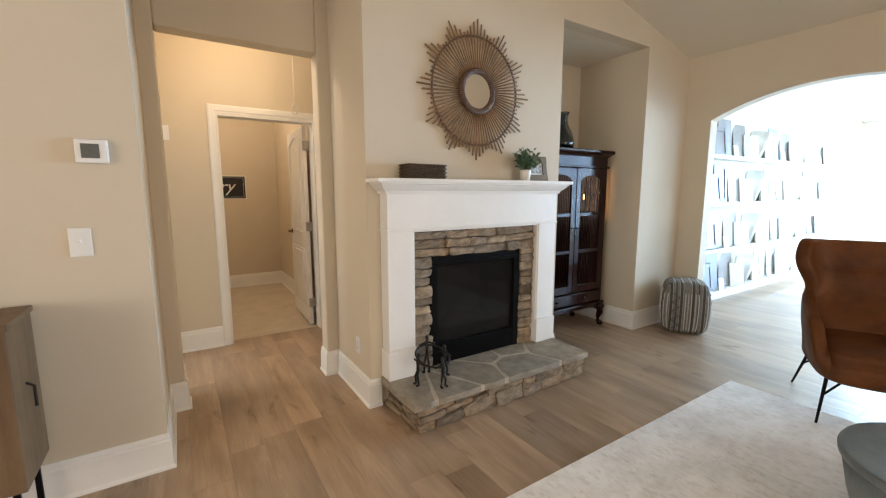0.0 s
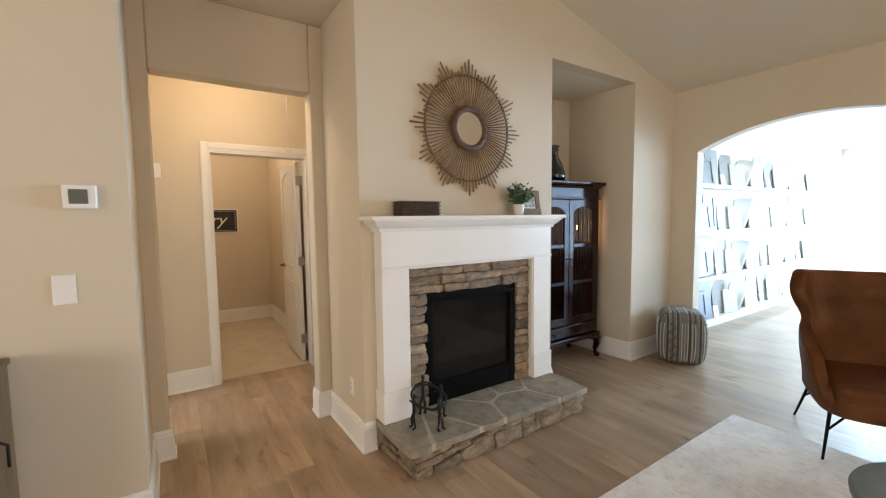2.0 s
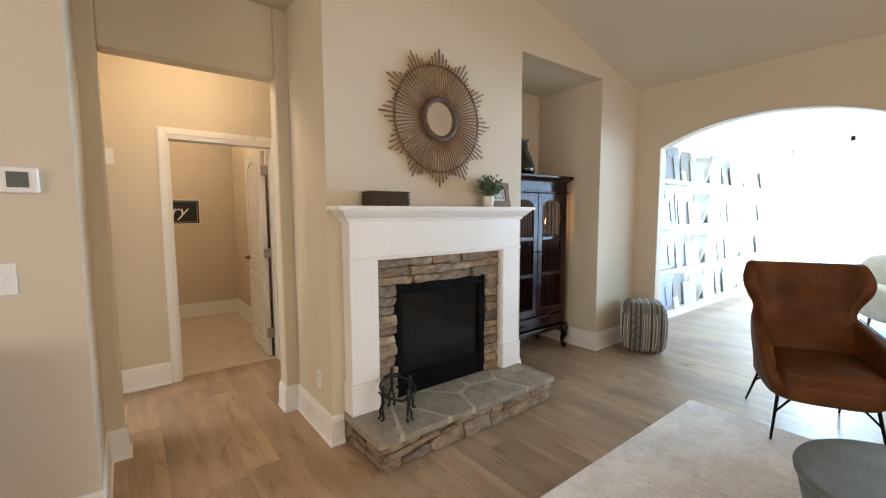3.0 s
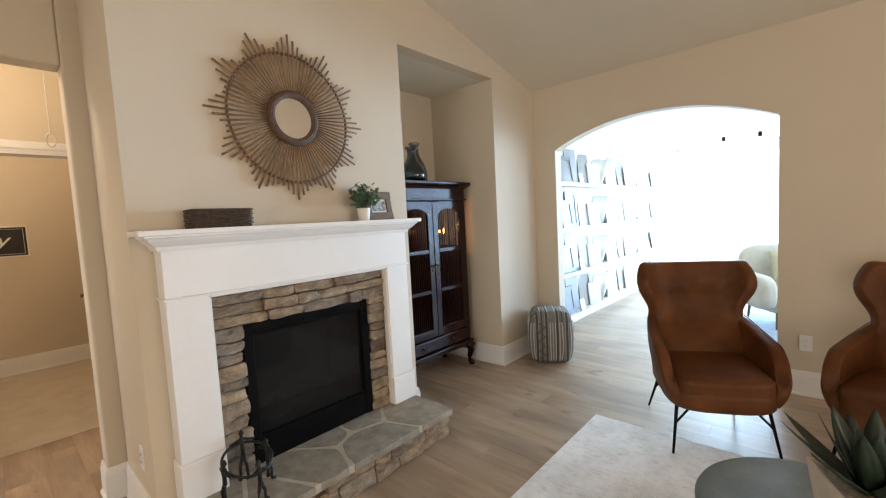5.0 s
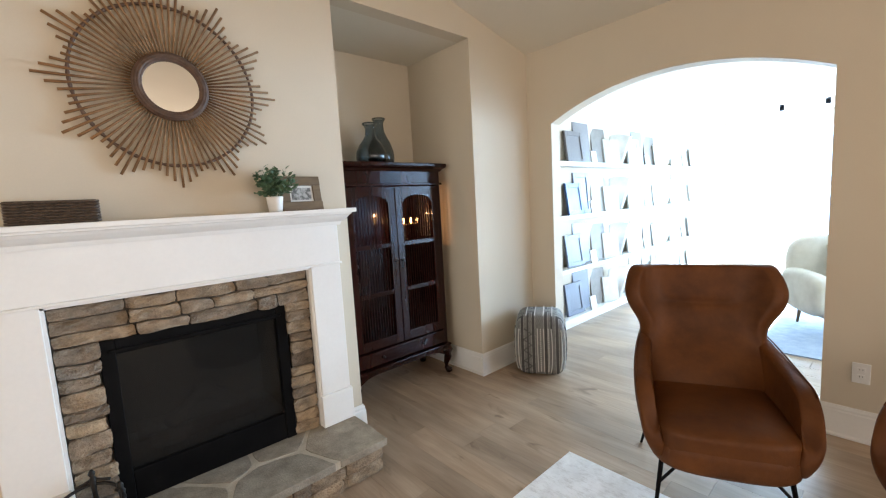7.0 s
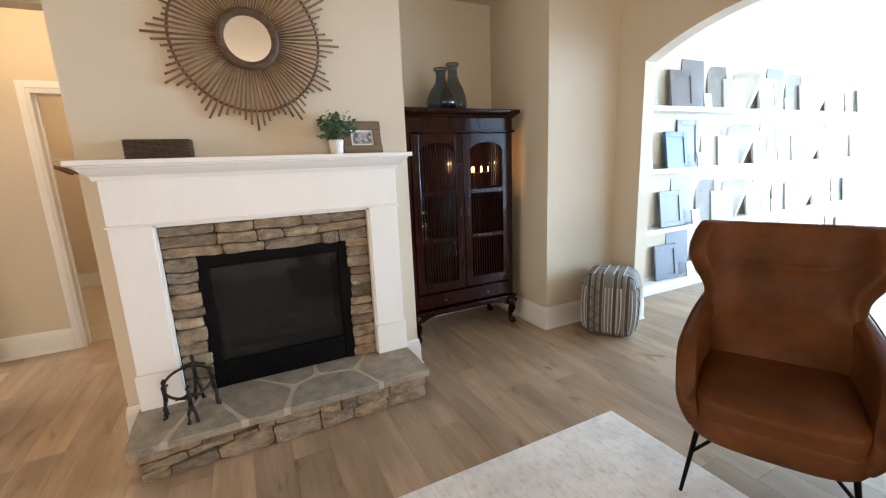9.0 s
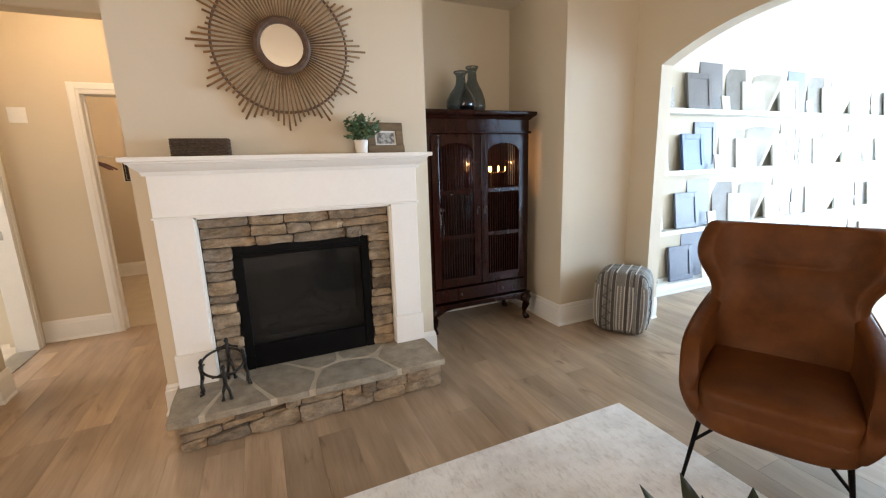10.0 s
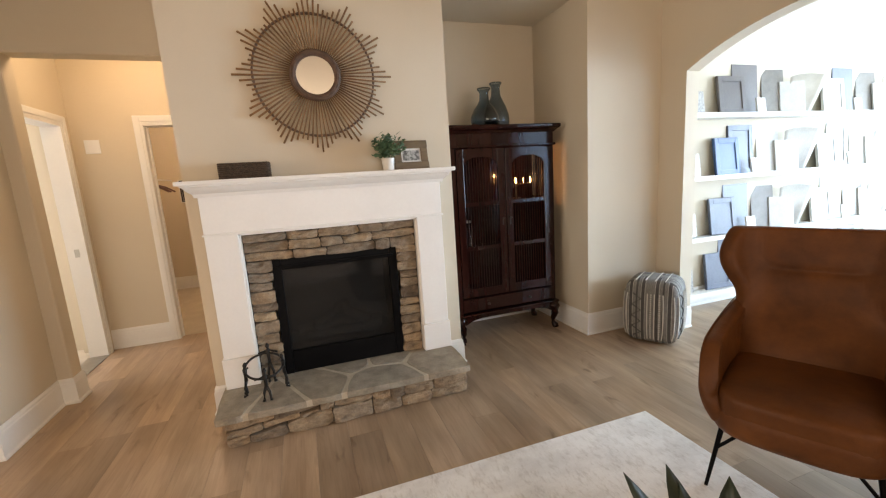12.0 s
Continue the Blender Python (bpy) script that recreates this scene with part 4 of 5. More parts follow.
# ---- things on the mantel ----
basket = thing("storage_box", (1.448, 2.40, 1.485), "dark woven seagrass box with lid on the mantel", "box")
w, d, h = 0.268, 0.12, 0.092
part("body", boxed(-w / 2 + 0.004, w / 2 - 0.004, -d / 2 + 0.004, d / 2 - 0.004, 0.0, h - 0.004), BASKET, basket)
for i in range(8):
    z = 0.007 + i * 0.0112
    bm = bmesh.new()
    pts, tap = [], []
    run = [(-w / 2 + w * k / 22, -d / 2, 0, -1) for k in range(22)] + [(w / 2, -d / 2 + d * k / 10, 1, 0) for k in range(10)]
    run += [(w / 2 - w * k / 22, d / 2, 0, 1) for k in range(22)] + [(-w / 2, d / 2 - d * k / 10, -1, 0) for k in range(10)]
    for k, (x, y, ox, oy) in enumerate(run):
        up = (k + i) % 2
        o = 0.0026 if up else -0.0030
        pts.append((x + ox * o, y + oy * o, z))
        tap.append(0.0058 if up else 0.0042)
    tube(bm, pts, 0.005, 6, tap, closed=True)
    part("woven_strand" if i < 6 else "lid_strand", bm, BASKET, basket, "", True)
part("lid", boxed(-w / 2 + 0.003, w / 2 - 0.003, -d / 2 + 0.003, d / 2 - 0.003, h - 0.006, h), BASKET, basket)

potted = thing("potted_plant", (2.310, 2.372, 1.485), "small leafy green plant in a white ceramic pot", "plant")
part("pot", lathe(bmesh.new(), [(0.031, 0.0), (0.034, 0.004), (0.041, 0.06), (0.043, 0.078), (0.041, 0.080), (0.037, 0.076), (0.034, 0.066), (0.001, 0.064)], seg=24), CERAMIC, potted, "white ceramic pot", True)
prng = random.Random(21)
bm = bmesh.new()
stems = bmesh.new()
for k in range(34):
    a, lean, ln = prng.uniform(0, 6.28), prng.uniform(0.1, 1.35), prng.uniform(0.09, 0.175)
    tip = Vector((math.cos(a) * math.sin(lean) * ln, math.sin(a) * math.sin(lean) * ln * 0.85, 0.07 + math.cos(lean) * ln))
    root = Vector((0.012 * math.cos(a), 0.012 * math.sin(a), 0.064))
    tube(stems, [root, root.lerp(tip, 0.5) + Vector((0, 0, 0.012)), tip], 0.0012, 4)
    for q in range(10):
        p = root.lerp(tip, 0.3 + 0.7 * q / 9) + Vector((0, 0, 0.008))
        dirn = Vector((prng.uniform(-1, 1), prng.uniform(-1, 1), prng.uniform(-0.3, 0.9))).normalized()
        side = dirn.cross(Vector((prng.uniform(-1, 1), prng.uniform(-1, 1), 1))).normalized()
        up = side.cross(dirn) * 0.003
        l, wd = prng.uniform(0.030, 0.046), prng.uniform(0.010, 0.016)
        v = [bm.verts.new(p), bm.verts.new(p + dirn * l * 0.45 + side * wd + up), bm.verts.new(p + dirn * l), bm.verts.new(p + dirn * l * 0.45 - side * wd + up)]
        bm.faces.new((v[0], v[1], v[2])), bm.faces.new((v[0], v[2], v[3]))
lf = part("foliage", bm, LEAF, potted, "small rounded green leaves")
part("stem", stems, LEAF, potted)

frame_ob = thing("picture_frame", (2.487, 2.412, 1.485), "rustic wooden picture frame with a small grey photo", "picture frame", rz=4)
tilt = pose(0, 0, 0, -9, 0, 0)


def tpart(name, bm, mat, label=""):
    bm.transform(tilt)
    return part(name, bm, mat, frame_ob, label)


fw, fh, ft = 0.245, 0.196, 0.022
ease(tpart("frame_rail", boxed(-fw / 2, fw / 2, 0, ft, 0.0, 0.052), RUSTIC), 0.003)
ease(tpart("frame_rail", boxed(-fw / 2 + 0.004, fw / 2 - 0.002, 0, ft, fh - 0.052, fh), RUSTIC), 0.003)
ease(tpart("frame_rail", boxed(-fw / 2 + 0.003, -fw / 2 + 0.052, 0.002, ft, 0.052, fh - 0.052), RUSTIC), 0.003)
ease(tpart("frame_rail", boxed(fw / 2 - 0.052, fw / 2 - 0.003, 0.002, ft, 0.052, fh - 0.052), RUSTIC), 0.003)
tpart("mat_board", boxed(-fw / 2 + 0.05, fw / 2 - 0.05, 0.010, 0.014, 0.05, fh - 0.05), PAPER, "white mat")
tpart("photo", boxed(-fw / 2 + 0.064, fw / 2 - 0.064, 0.008, 0.010, 0.062, fh - 0.066), PHOTO, "grey photo print")
tpart("strut", boxed(-0.02, 0.02, ft, ft + 0.006, 0.0, 0.12), RUSTIC)

# ---- iron figures on the hearth ----
bm = bmesh.new()
FR = 0.108
for turn, lift in ((-88, 0.0), (178, 0.015), (8, 0.022), (76, 0.075)):
    a = radians(turn)
    c, s = math.cos(a), math.sin(a)
    tx, ty = -s, c

    def q(r, t, z):
        return (r * c + t * tx, r * s + t * ty, z)
    hip, neck = 0.088 + lift * 0.7, 0.150 + lift
    for sg in (-1, 1):
        tube(bm, [q(FR, 0.0, hip), q(FR + 0.010, sg * 0.015, hip * 0.55), q(FR + 0.004, sg * 0.018, 0.008), q(FR + 0.022, sg * 0.02, 0.006)], 0.006, 7, [0.0105, 0.008, 0.007, 0.009])
        tube(bm, [q(FR, 0.0, neck), q(FR, sg * 0.03, neck - 0.012), q(FR * 0.93, sg * 0.058, neck - 0.016)], 0.0065, 7)
    tube(bm, [q(FR, 0, hip - 0.006), q(FR, 0, hip + 0.03), q(FR, 0, neck), q(FR, 0, neck + 0.012), q(FR - 0.004, 0, neck + 0.028), q(FR - 0.006, 0, neck + 0.044)], 0.008, 8, [0.011, 0.0095, 0.0135, 0.007, 0.0135, 0.005])
pts = [(FR * math.cos(2 * math.pi * k / 40), FR * math.sin(2 * math.pi * k / 40), 0.168 + 0.036 * math.sin(2 * math.pi * k / 40)) for k in range(40)]
tube(bm, pts, 0.007, 6, closed=True)
fig = mesh_object("figurine", bm, IRON, True)
fig.matrix_world = pose(1.415, 2.238, 0.194, 0, 0, 3)
tagged(fig, "black iron sculpture of stick figures in a ring on the hearth", "sculpture")

# ---- dark cabinet in the niche ----
cab = thing("display_cabinet", (3.367, 2.778, 0), "dark mahogany display cabinet with barred doors on cabriole legs", "cabinet")
CW, CD = 0.945, 0.40
H0, H1 = 0.235, 1.64


def cpart(name, bm, mat=None, label="", parent=None, smooth=False):
    return part(name, bm, mat or MAHOGANY, parent or cab, label, smooth)


hw = CW / 2
ease(cpart("crown", boxed(-hw - 0.05, hw + 0.05, -0.05, CD + 0.0, 1.782, 1.81)), 0.006)
bm = bmesh.new()
rings = []
for o, z in ((0.006, 1.745), (0.012, 1.752), (0.026, 1.766), (0.042, 1.776), (0.046, 1.783)):
    rings.append([bm.verts.new(p) for p in ((-hw - o, CD, z), (-hw - o, -o, z), (hw + o, -o, z), (hw + o, CD, z))])
for r0, r1 in zip(rings, rings[1:]):
    for k in range(4):
        bm.faces.new((r0[k], r0[(k + 1) % 4], r1[(k + 1) % 4], r1[k]))
bm.faces.new(rings[0]), bm.faces.new(rings[-1])
cpart("cornice", bm)
cpart("frieze", boxed(-hw, hw, 0.0, CD, 1.655, 1.745))
ease(cpart("moulding", boxed(-hw - 0.016, hw + 0.016, -0.018, CD, 1.635, 1.655)), 0.005)
for sx in (-1, 1):
    x0, x1 = (-hw, -hw + 0.04) if sx < 0 else (hw - 0.04, hw)
    ease(cpart("stile", boxed(x0, x1, 0, 0.045, H0 + 0.02, 1.635)), 0.003)
    cpart("stile", boxed(x0 + (0 if sx < 0 else 0.02), x1 - (0.02 if sx < 0 else 0), CD - 0.045, CD, H0 + 0.02, 1.635))
    xs0, xs1 = (-hw + 0.004, -hw + 0.02) if sx < 0 else (hw - 0.02, hw - 0.004)
    cpart("side_panel", boxed(xs0, xs1, 0.045, CD - 0.045, H0 + 0.02, 1.20))
    cpart("side_rail", boxed(xs0, xs1, 0.045, CD - 0.045, 1.58, 1.635))
    for k in range(10):
        yb = 0.062 + k * 0.0305
        cpart("side_bar", tube(bmesh.new(), [((xs0 + xs1) / 2, yb, 1.20), ((xs0 + xs1) / 2, yb, 1.58)], 0.005, 6))
cpart("back_panel", boxed(-hw + 0.02, hw - 0.02, CD - 0.015, CD - 0.003, H0 + 0.02, 1.635))
cpart("bottom_board", boxed(-hw + 0.02, hw - 0.02, 0.045, CD - 0.015, H0 + 0.15, H0 + 0.17))
for z in (0.80, 1.17):
    cpart("shelf", boxed(-hw + 0.02, hw - 0.02, 0.05, CD - 0.015, z, z + 0.015))
drawer = ease(cpart("drawer", boxed(-hw + 0.04, hw - 0.04, -0.004, 0.2, H0 + 0.035, H0 + 0.145)), 0.004)
for x in (-0.2, 0.2):
    part("knob", lathe(bmesh.new(), [(0.012, 0.0), (0.006, 0.006), (0.012, 0.014), (0.004, 0.02)], seg=12), IRON, drawer, "dark metal knob").matrix_local = pose(x, -0.004, H0 + 0.09, 90, 0, 0)
ease(cpart("base_moulding", boxed(-hw - 0.022, hw + 0.022, -0.026, CD, H0, H0 + 0.022)), 0.006)
bm = bmesh.new()
apron = [(-hw + 0.05, H0), (hw - 0.05, H0), (hw - 0.05, H0 - 0.075), (hw - 0.12, H0 - 0.04), (hw - 0.2, H0 - 0.028), (-hw + 0.2, H0 - 0.028), (-hw + 0.12, H0 - 0.04), (-hw + 0.05, H0 - 0.075)]
prism(bm, apron, "y", -0.012, 0.012)
cpart("apron", bm)
for sx in (-1, 1):
    for yy, fy in ((0.0, -1), (CD - 0.05, 0)):
        pts = [(sx * (hw - 0.03), yy + 0.015, H0), (sx * (hw - 0.015), yy + fy * 0.012, H0 - 0.045), (sx * (hw - 0.018), yy + fy * 0.012, 0.14), (sx * (hw - 0.032), yy, 0.08), (sx * (hw - 0.03), yy - 0.0, 0.045), (sx * (hw - 0.018), yy + fy * 0.015, 0.022), (sx * (hw - 0.014), yy + fy * 0.02, 0.0)]
        cpart("leg", tube(bmesh.new(), pts, 0.03, 12, [0.046, 0.047, 0.034, 0.022, 0.020, 0.030, 0.026]), smooth=True)


def cab_door(x0, x1, sx):
    zb, zt = H0 + 0.165, 1.628
    st = 0.062
    dr = ease(cpart("door", boxed(x0, x0 + st, -0.012, 0.012, zb, zt)), 0.003)
    for a, b, z0, z1 in ((x1 - st, x1, zb, zt), (x0 + st, x1 - st, zb, zb + 0.075), (x0 + st, x1 - st, 0.80, 0.835), (x0 + st, x1 - st, 1.165, 1.20)):
        ease(part("rail", boxed(a, b, -0.012, 0.012, z0, z1), MAHOGANY, dr), 0.003)
    a, b = x0 + st, x1 - st
    n = 16
    top = [(a + (b - a) * k / n, 1.50 + 0.062 * (1 - abs(2 * k / n - 1) ** 2.6) ** 0.7) for k in range(n + 1)]
    part("arched_rail", prism(bmesh.new(), [(b, zt), (a, zt)] + top, "y", -0.012, 0.012), MAHOGANY, dr)
    for k in range(1, 13):
        x = a + (b - a) * k / 13
        t = 1.50 + 0.062 * (1 - abs(2 * k / 13 - 1) ** 2.6) ** 0.7
        for z0, z1 in ((zb + 0.075, 0.80), (0.835, 1.165), (1.20, t + 0.004)):
            part("bar", tube(bmesh.new(), [(x, -0.002, z0), (x, -0.002, z1)], 0.0048, 6), MAHOGANY, dr)
    kx = x1 - 0.03 if sx < 0 else x0 + 0.03
    kn = part("pull", lathe(bmesh.new(), [(0.008, 0.0), (0.004, 0.01), (0.009, 0.018), (0.003, 0.024)], seg=12), IRON, dr, "dark metal drop pull")
    kn.matrix_local = pose(kx, -0.012, 1.05, 90, 0, 0)
    part("escutcheon", boxed(kx - 0.006, kx + 0.006, -0.0145, -0.012, 0.99, 1.04), IRON, dr)


cab_door(-hw + 0.042, -0.004, -1)
cab_door(0.004, hw - 0.042, 1)

lampbulb = thing("accent_lamp", (3.56, 2.95, 1.185), "small lit filament lamp inside the cabinet", "lamp")
part("base", lathe(bmesh.new(), [(0.045, 0.0), (0.045, 0.012), (0.014, 0.02), (0.012, 0.10), (0.02, 0.105), (0.02, 0.14)], seg=20), BRONZE, lampbulb, "aged brass base", True)
for x, k in ((0.0, 1.0), (0.085, 0.55), (0.15, 0.5)):
    part("bulb", lathe(bmesh.new(), [(0.008 * k, 0.14), (0.012 * k, 0.155), (0.014 * k, 0.168), (0.010 * k, 0.182), (0.003 * k, 0.19)], at=(x, 0.0, 0.0), seg=16), BULB, lampbulb, "glowing amber bulb", True)
part("arm", tube(bmesh.new(), [(0.0, 0.0, 0.128), (0.085, 0.0, 0.136), (0.15, 0.0, 0.136)], 0.005, 8), BRONZE, lampbulb, "aged brass arm", True)
bulb("cabinet_lamp_light", (3.56, 2.95, 1.40), 2.6, (1.0, 0.5, 0.2), 0.008)
lamp2 = thing("glass_jar", (3.08, 2.97, 0.815), "clear glass jar on the cabinet shelf", "jar")
part("jar", lathe(bmesh.new(), [(0.045, 0.0), (0.05, 0.01), (0.05, 0.14), (0.035, 0.17), (0.035, 0.2)], seg=20), PANE, lamp2, "clear glass", True)
part("lid", lathe(bmesh.new(), [(0.038, 0.2), (0.038, 0.215), (0.01, 0.225)], seg=20), NICKEL, lamp2, "metal lid", True)


def vase(at, height, prof, label):
    v = thing("glass_vase", at, label, "vase", "vases on the cabinet")
    inner = [(max(r - 0.004, 0.002), z + (0.008 if i == 0 else 0.0)) for i, (r, z) in enumerate(prof)]
    part("body", lathe(bmesh.new(), prof + inner[::-1], seg=36), VASE, v, "", True)
    return v


vase((3.26, 2.885, 1.81), 0.305, [(0.08, 0.0), (0.108, 0.008), (0.120, 0.045), (0.116, 0.085), (0.090, 0.14), (0.058, 0.18), (0.041, 0.21), (0.036, 0.26), (0.040, 0.28), (0.056, 0.295), (0.056, 0.305)], "short blue-grey glass bottle vase on the cabinet")
vase((3.435, 3.02, 1.81), 0.38, [(0.075, 0.0), (0.102, 0.008), (0.112, 0.055), (0.108, 0.11), (0.086, 0.18), (0.058, 0.235), (0.041, 0.275), (0.036, 0.335), (0.042, 0.355), (0.054, 0.37), (0.054, 0.38)], "tall blue-grey glass bottle vase on the cabinet")

# ---- pouf ----
pouf = thing("pouf", (4.40, 2.193, 0), "woven grey and cream patterned cube pouf on the floor", "pouf", rz=-57)
bm = bmesh.new()
hs, hh = 0.192, 0.252
bmesh.ops.create_cube(bm, size=2.0)
bmesh.ops.subdivide_edges(bm, edges=bm.edges, cuts=9, use_grid_fill=True)
for v in bm.verts:
    p = v.co.copy()
    m4 = (abs(p.x) ** 6 + abs(p.y) ** 6 + abs(p.z) ** 6) ** (1 / 6)
    p = p / m4
    bulge = 1 + 0.10 * (1 - p.z * p.z)
    v.co = Vector((p.x * hs * bulge, p.y * hs * bulge, (p.z + 1) * hh * (1.0 if p.z < 0.6 else 1.03)))
body_pouf = part("body", bm, POUF, pouf, "", True)


def pouf_at(side, u, z):
    """A place on the pouf's upright face, a little proud of it."""
    pz = z / hh - 1
    p = Vector((u, -1.0, pz)) if side == 0 else Vector((1.0, u, pz)) if side == 1 else Vector((-1.0, u, pz))
    m4 = (abs(p.x) ** 6 + abs(p.y) ** 6 + abs(p.z) ** 6) ** (1 / 6)
    p = p / m4
    bulge = 1 + 0.10 * (1 - p.z * p.z)
    return (p.x * hs * bulge * 1.012, p.y * hs * bulge * 1.012, (p.z + 1) * hh)


for side in (0, 1, 2):
    for u, kind in ((-0.86, "line"), (-0.46, "zig"), (-0.08, "line"), (0.04, "dots"), (0.16, "line"), (0.34, "dots"), (0.46, "line"), (0.88, "line")):
        bm = bmesh.new()
        if kind == "zig":
            tube(bm, [pouf_at(side, u + (0.16 if k % 2 else -0.16), 0.05 + 0.046 * k) for k in range(9)], 0.005, 5)
            part("zigzag_band", bm, CHARCOAL, pouf, "charcoal zigzag stitching")
        elif kind == "line":
            tube(bm, [pouf_at(side, u, 0.03 + 0.026 * k) for k in range(16)], 0.0042, 5)
            part("cord_band", bm, CORD, pouf, "cream woven cord")
        else:
            for k in range(22):
                bmesh.ops.create_icosphere(bm, subdivisions=1, radius=0.0065, matrix=Matrix.Translation(pouf_at(side, u, 0.045 + 0.0175 * k)))
            part("knot_band", bm, CORD, pouf, "cream knotted band")
bm = bmesh.new()
for k in range(4):
    u = -0.11 + 0.07 * k
    tube(bm, [(u, -0.16 + 0.04 * j, 2 * hh * 1.03 - 0.05 * abs(-0.16 + 0.04 * j) ** 1.5 - 0.05 * abs(u) ** 1.5) for j in range(9)], 0.004, 5)
part("top_cord", bm, CORD, pouf, "cream woven cord")

# ---- leather armchair ----


def wing_chair(name, at, rz):
    ch = thing(name, at, "tan leather wing armchair with black metal legs", "armchair", "leather armchairs", rz)

    def pad(name, rows, thick):
        """A padded skin: rows of points, thickened and softened so that its rims are round."""
        b = bmesh.new()
        grid = [[b.verts.new(p) for p in row] for row in rows]
        for r0, r1 in zip(grid, grid[1:]):
            for k in range(len(r0) - 1):
                b.faces.new((r0[k], r0[k + 1], r1[k + 1], r1[k]))
        ob = part(name, b, LEATHER, ch, "", True)
        m = ob.modifiers.new("pad", "SOLIDIFY")
        m.thickness, m.offset = thick, 0.0
        m = ob.modifiers.new("soft", "SUBSURF")
        m.levels = m.render_levels = 2
        return ob

    # back with wings: width and wing depth change with the height; a soft crease under the head
    rows = []
    for j in range(25):
        v = j / 24
        z = 0.34 + 0.735 * v
        wide = 0.282 + 0.030 * v - 0.028 * math.exp(-((z - 0.75) / 0.09) ** 2) + 0.038 * math.exp(-((z - 0.94) / 0.11) ** 2) - 0.02 * max(0, (z - 1.03) / 0.045) ** 2
        wing = 0.045 + 0.08 * math.exp(-((z - 0.93) / 0.15) ** 2)
        yb = 0.50 + 0.13 * v + 0.02 * v * v
        row = []
        for k in range(17):
            u = k / 8 - 1
            x = wide * math.copysign(min(1, abs(u) ** 0.9 * 1.03), u)
            fwd = wing * max(0, (abs(u) - 0.4) / 0.6) ** 2
            y = yb - fwd + 0.030 * (1 - u * u) * (0.4 - 0.6 * math.exp(-((z - 0.55) / 0.1) ** 2))
            y += 0.022 * math.exp(-((z - 0.865) / 0.026) ** 2) * max(0, 1 - (u / 0.62) ** 4)
            y -= 0.115 * math.exp(-((z - 0.43) / 0.20) ** 2) * max(0, 1 - abs(u) ** 3)
            row.append((x, y, z - 0.012 * (1 - u * u) * v ** 6))
        rows.append(row)
    pad("backrest", rows, 0.088)
    # arms: they leave the back at its waist, fall forwards and round down into the seat front
    for sx in (-1, 1):
        rows = []
        for j in range(11):
            v = j / 10
            row = []
            for k in range(15):
                u = k / 14
                nose = max(0, (0.34 - u) / 0.34)
                top = 0.606 + 0.118 * u ** 1.7 - 0.17 * nose ** 2.6
                low = 0.298 + 0.022 * nose ** 2
                z = low + (top - low) * v
                y = -0.012 + 0.580 * u + 0.020 * (abs(2 * v - 1) ** 2.2) * nose
                x = sx * (0.252 + 0.056 * math.sin(v * 1.75) - 0.052 * u ** 3 - 0.024 * nose ** 2)
                row.append((x, y, z))
            rows.append(row)
        arm = pad("armrest", rows, 0.074)
        rim = rows[-1]
        bm = tube(bmesh.new(), [(rim[k][0] + sx * 0.030, rim[k][1], rim[k][2] - 0.004) for k in range(3, 15)], 0.0032, 6)
        part("piping", bm, LEATHER, arm, "", True)

    def plump(name, half, power, at_pose, crown=0.0):
        b = bmesh.new()
        bmesh.ops.create_cube(b, size=2.0)
        bmesh.ops.subdivide_edges(b, edges=b.edges, cuts=13, use_grid_fill=True)
        for vv in b.verts:
            p = vv.co / (abs(vv.co.x) ** power + abs(vv.co.y) ** power + abs(vv.co.z) ** power) ** (1 / power)
            up = crown * (1 - p.x * p.x) * (1 - p.y * p.y) if p.z > 0 else 0
            vv.co = Vector((p.x * half[0], p.y * half[1] - 0.02 * (1 - p.x * p.x) * (1 if p.y < -0.5 else 0), p.z * half[2] + up))
        b.transform(at_pose)
        return part(name, b, LEATHER, ch, "", True)

    plump("seat_cushion", (0.262, 0.290, 0.072), 7, pose(0, 0.262, 0.412, 3, 0, 0), 0.016)
    seam = [(0.252 * math.sin(a), 0.20 - 0.232 * math.copysign(abs(math.cos(a)) ** 0.35, math.cos(a)) - 0.012 * math.cos(a) ** 2, 0.366) for a in (math.pi * (k / 24 - 0.5) for k in range(1, 24))]
    part("seat_piping", tube(bmesh.new(), seam, 0.0042, 6), LEATHER, ch, "", True)
    plump("seat_base", (0.292, 0.318, 0.082), 4.5, pose(0, 0.285, 0.345, 2, 0, 0))
    # legs: thin steel, each with a short brace
    for sx in (-1, 1):
        for fy, ty, bz in ((0.0, 0.07, 0.0), (0.66, 0.50, -at[2])):
            part("leg", tube(bmesh.new(), [(sx * 0.275, fy, bz), (sx * 0.235, ty, 0.29)], 0.009, 8, [0.007, 0.011]), BLACK, ch, "black steel leg")
            part("brace", tube(bmesh.new(), [(sx * 0.252, (fy * 0.45 + ty * 0.55), 0.17), (sx * 0.14, ty, 0.29)], 0.007, 8), BLACK, ch, "black steel brace")
    return ch


wing_chair("wing_armchair", (3.405, 0.575, 0.012), -63)
wing_chair("wing_armchair", (3.525, -0.118, 0.012), -110.5)

# ---- rug ----
bm = bmesh.new()
box(bm, 0.55, 3.487, -1.1, 1.368, 0.001, 0.012)
rug = mesh_object("rug", bm, RUG)
tagged(ease(rug, 0.004), "pale grey and ivory distressed wool rug on the planks", "rug")

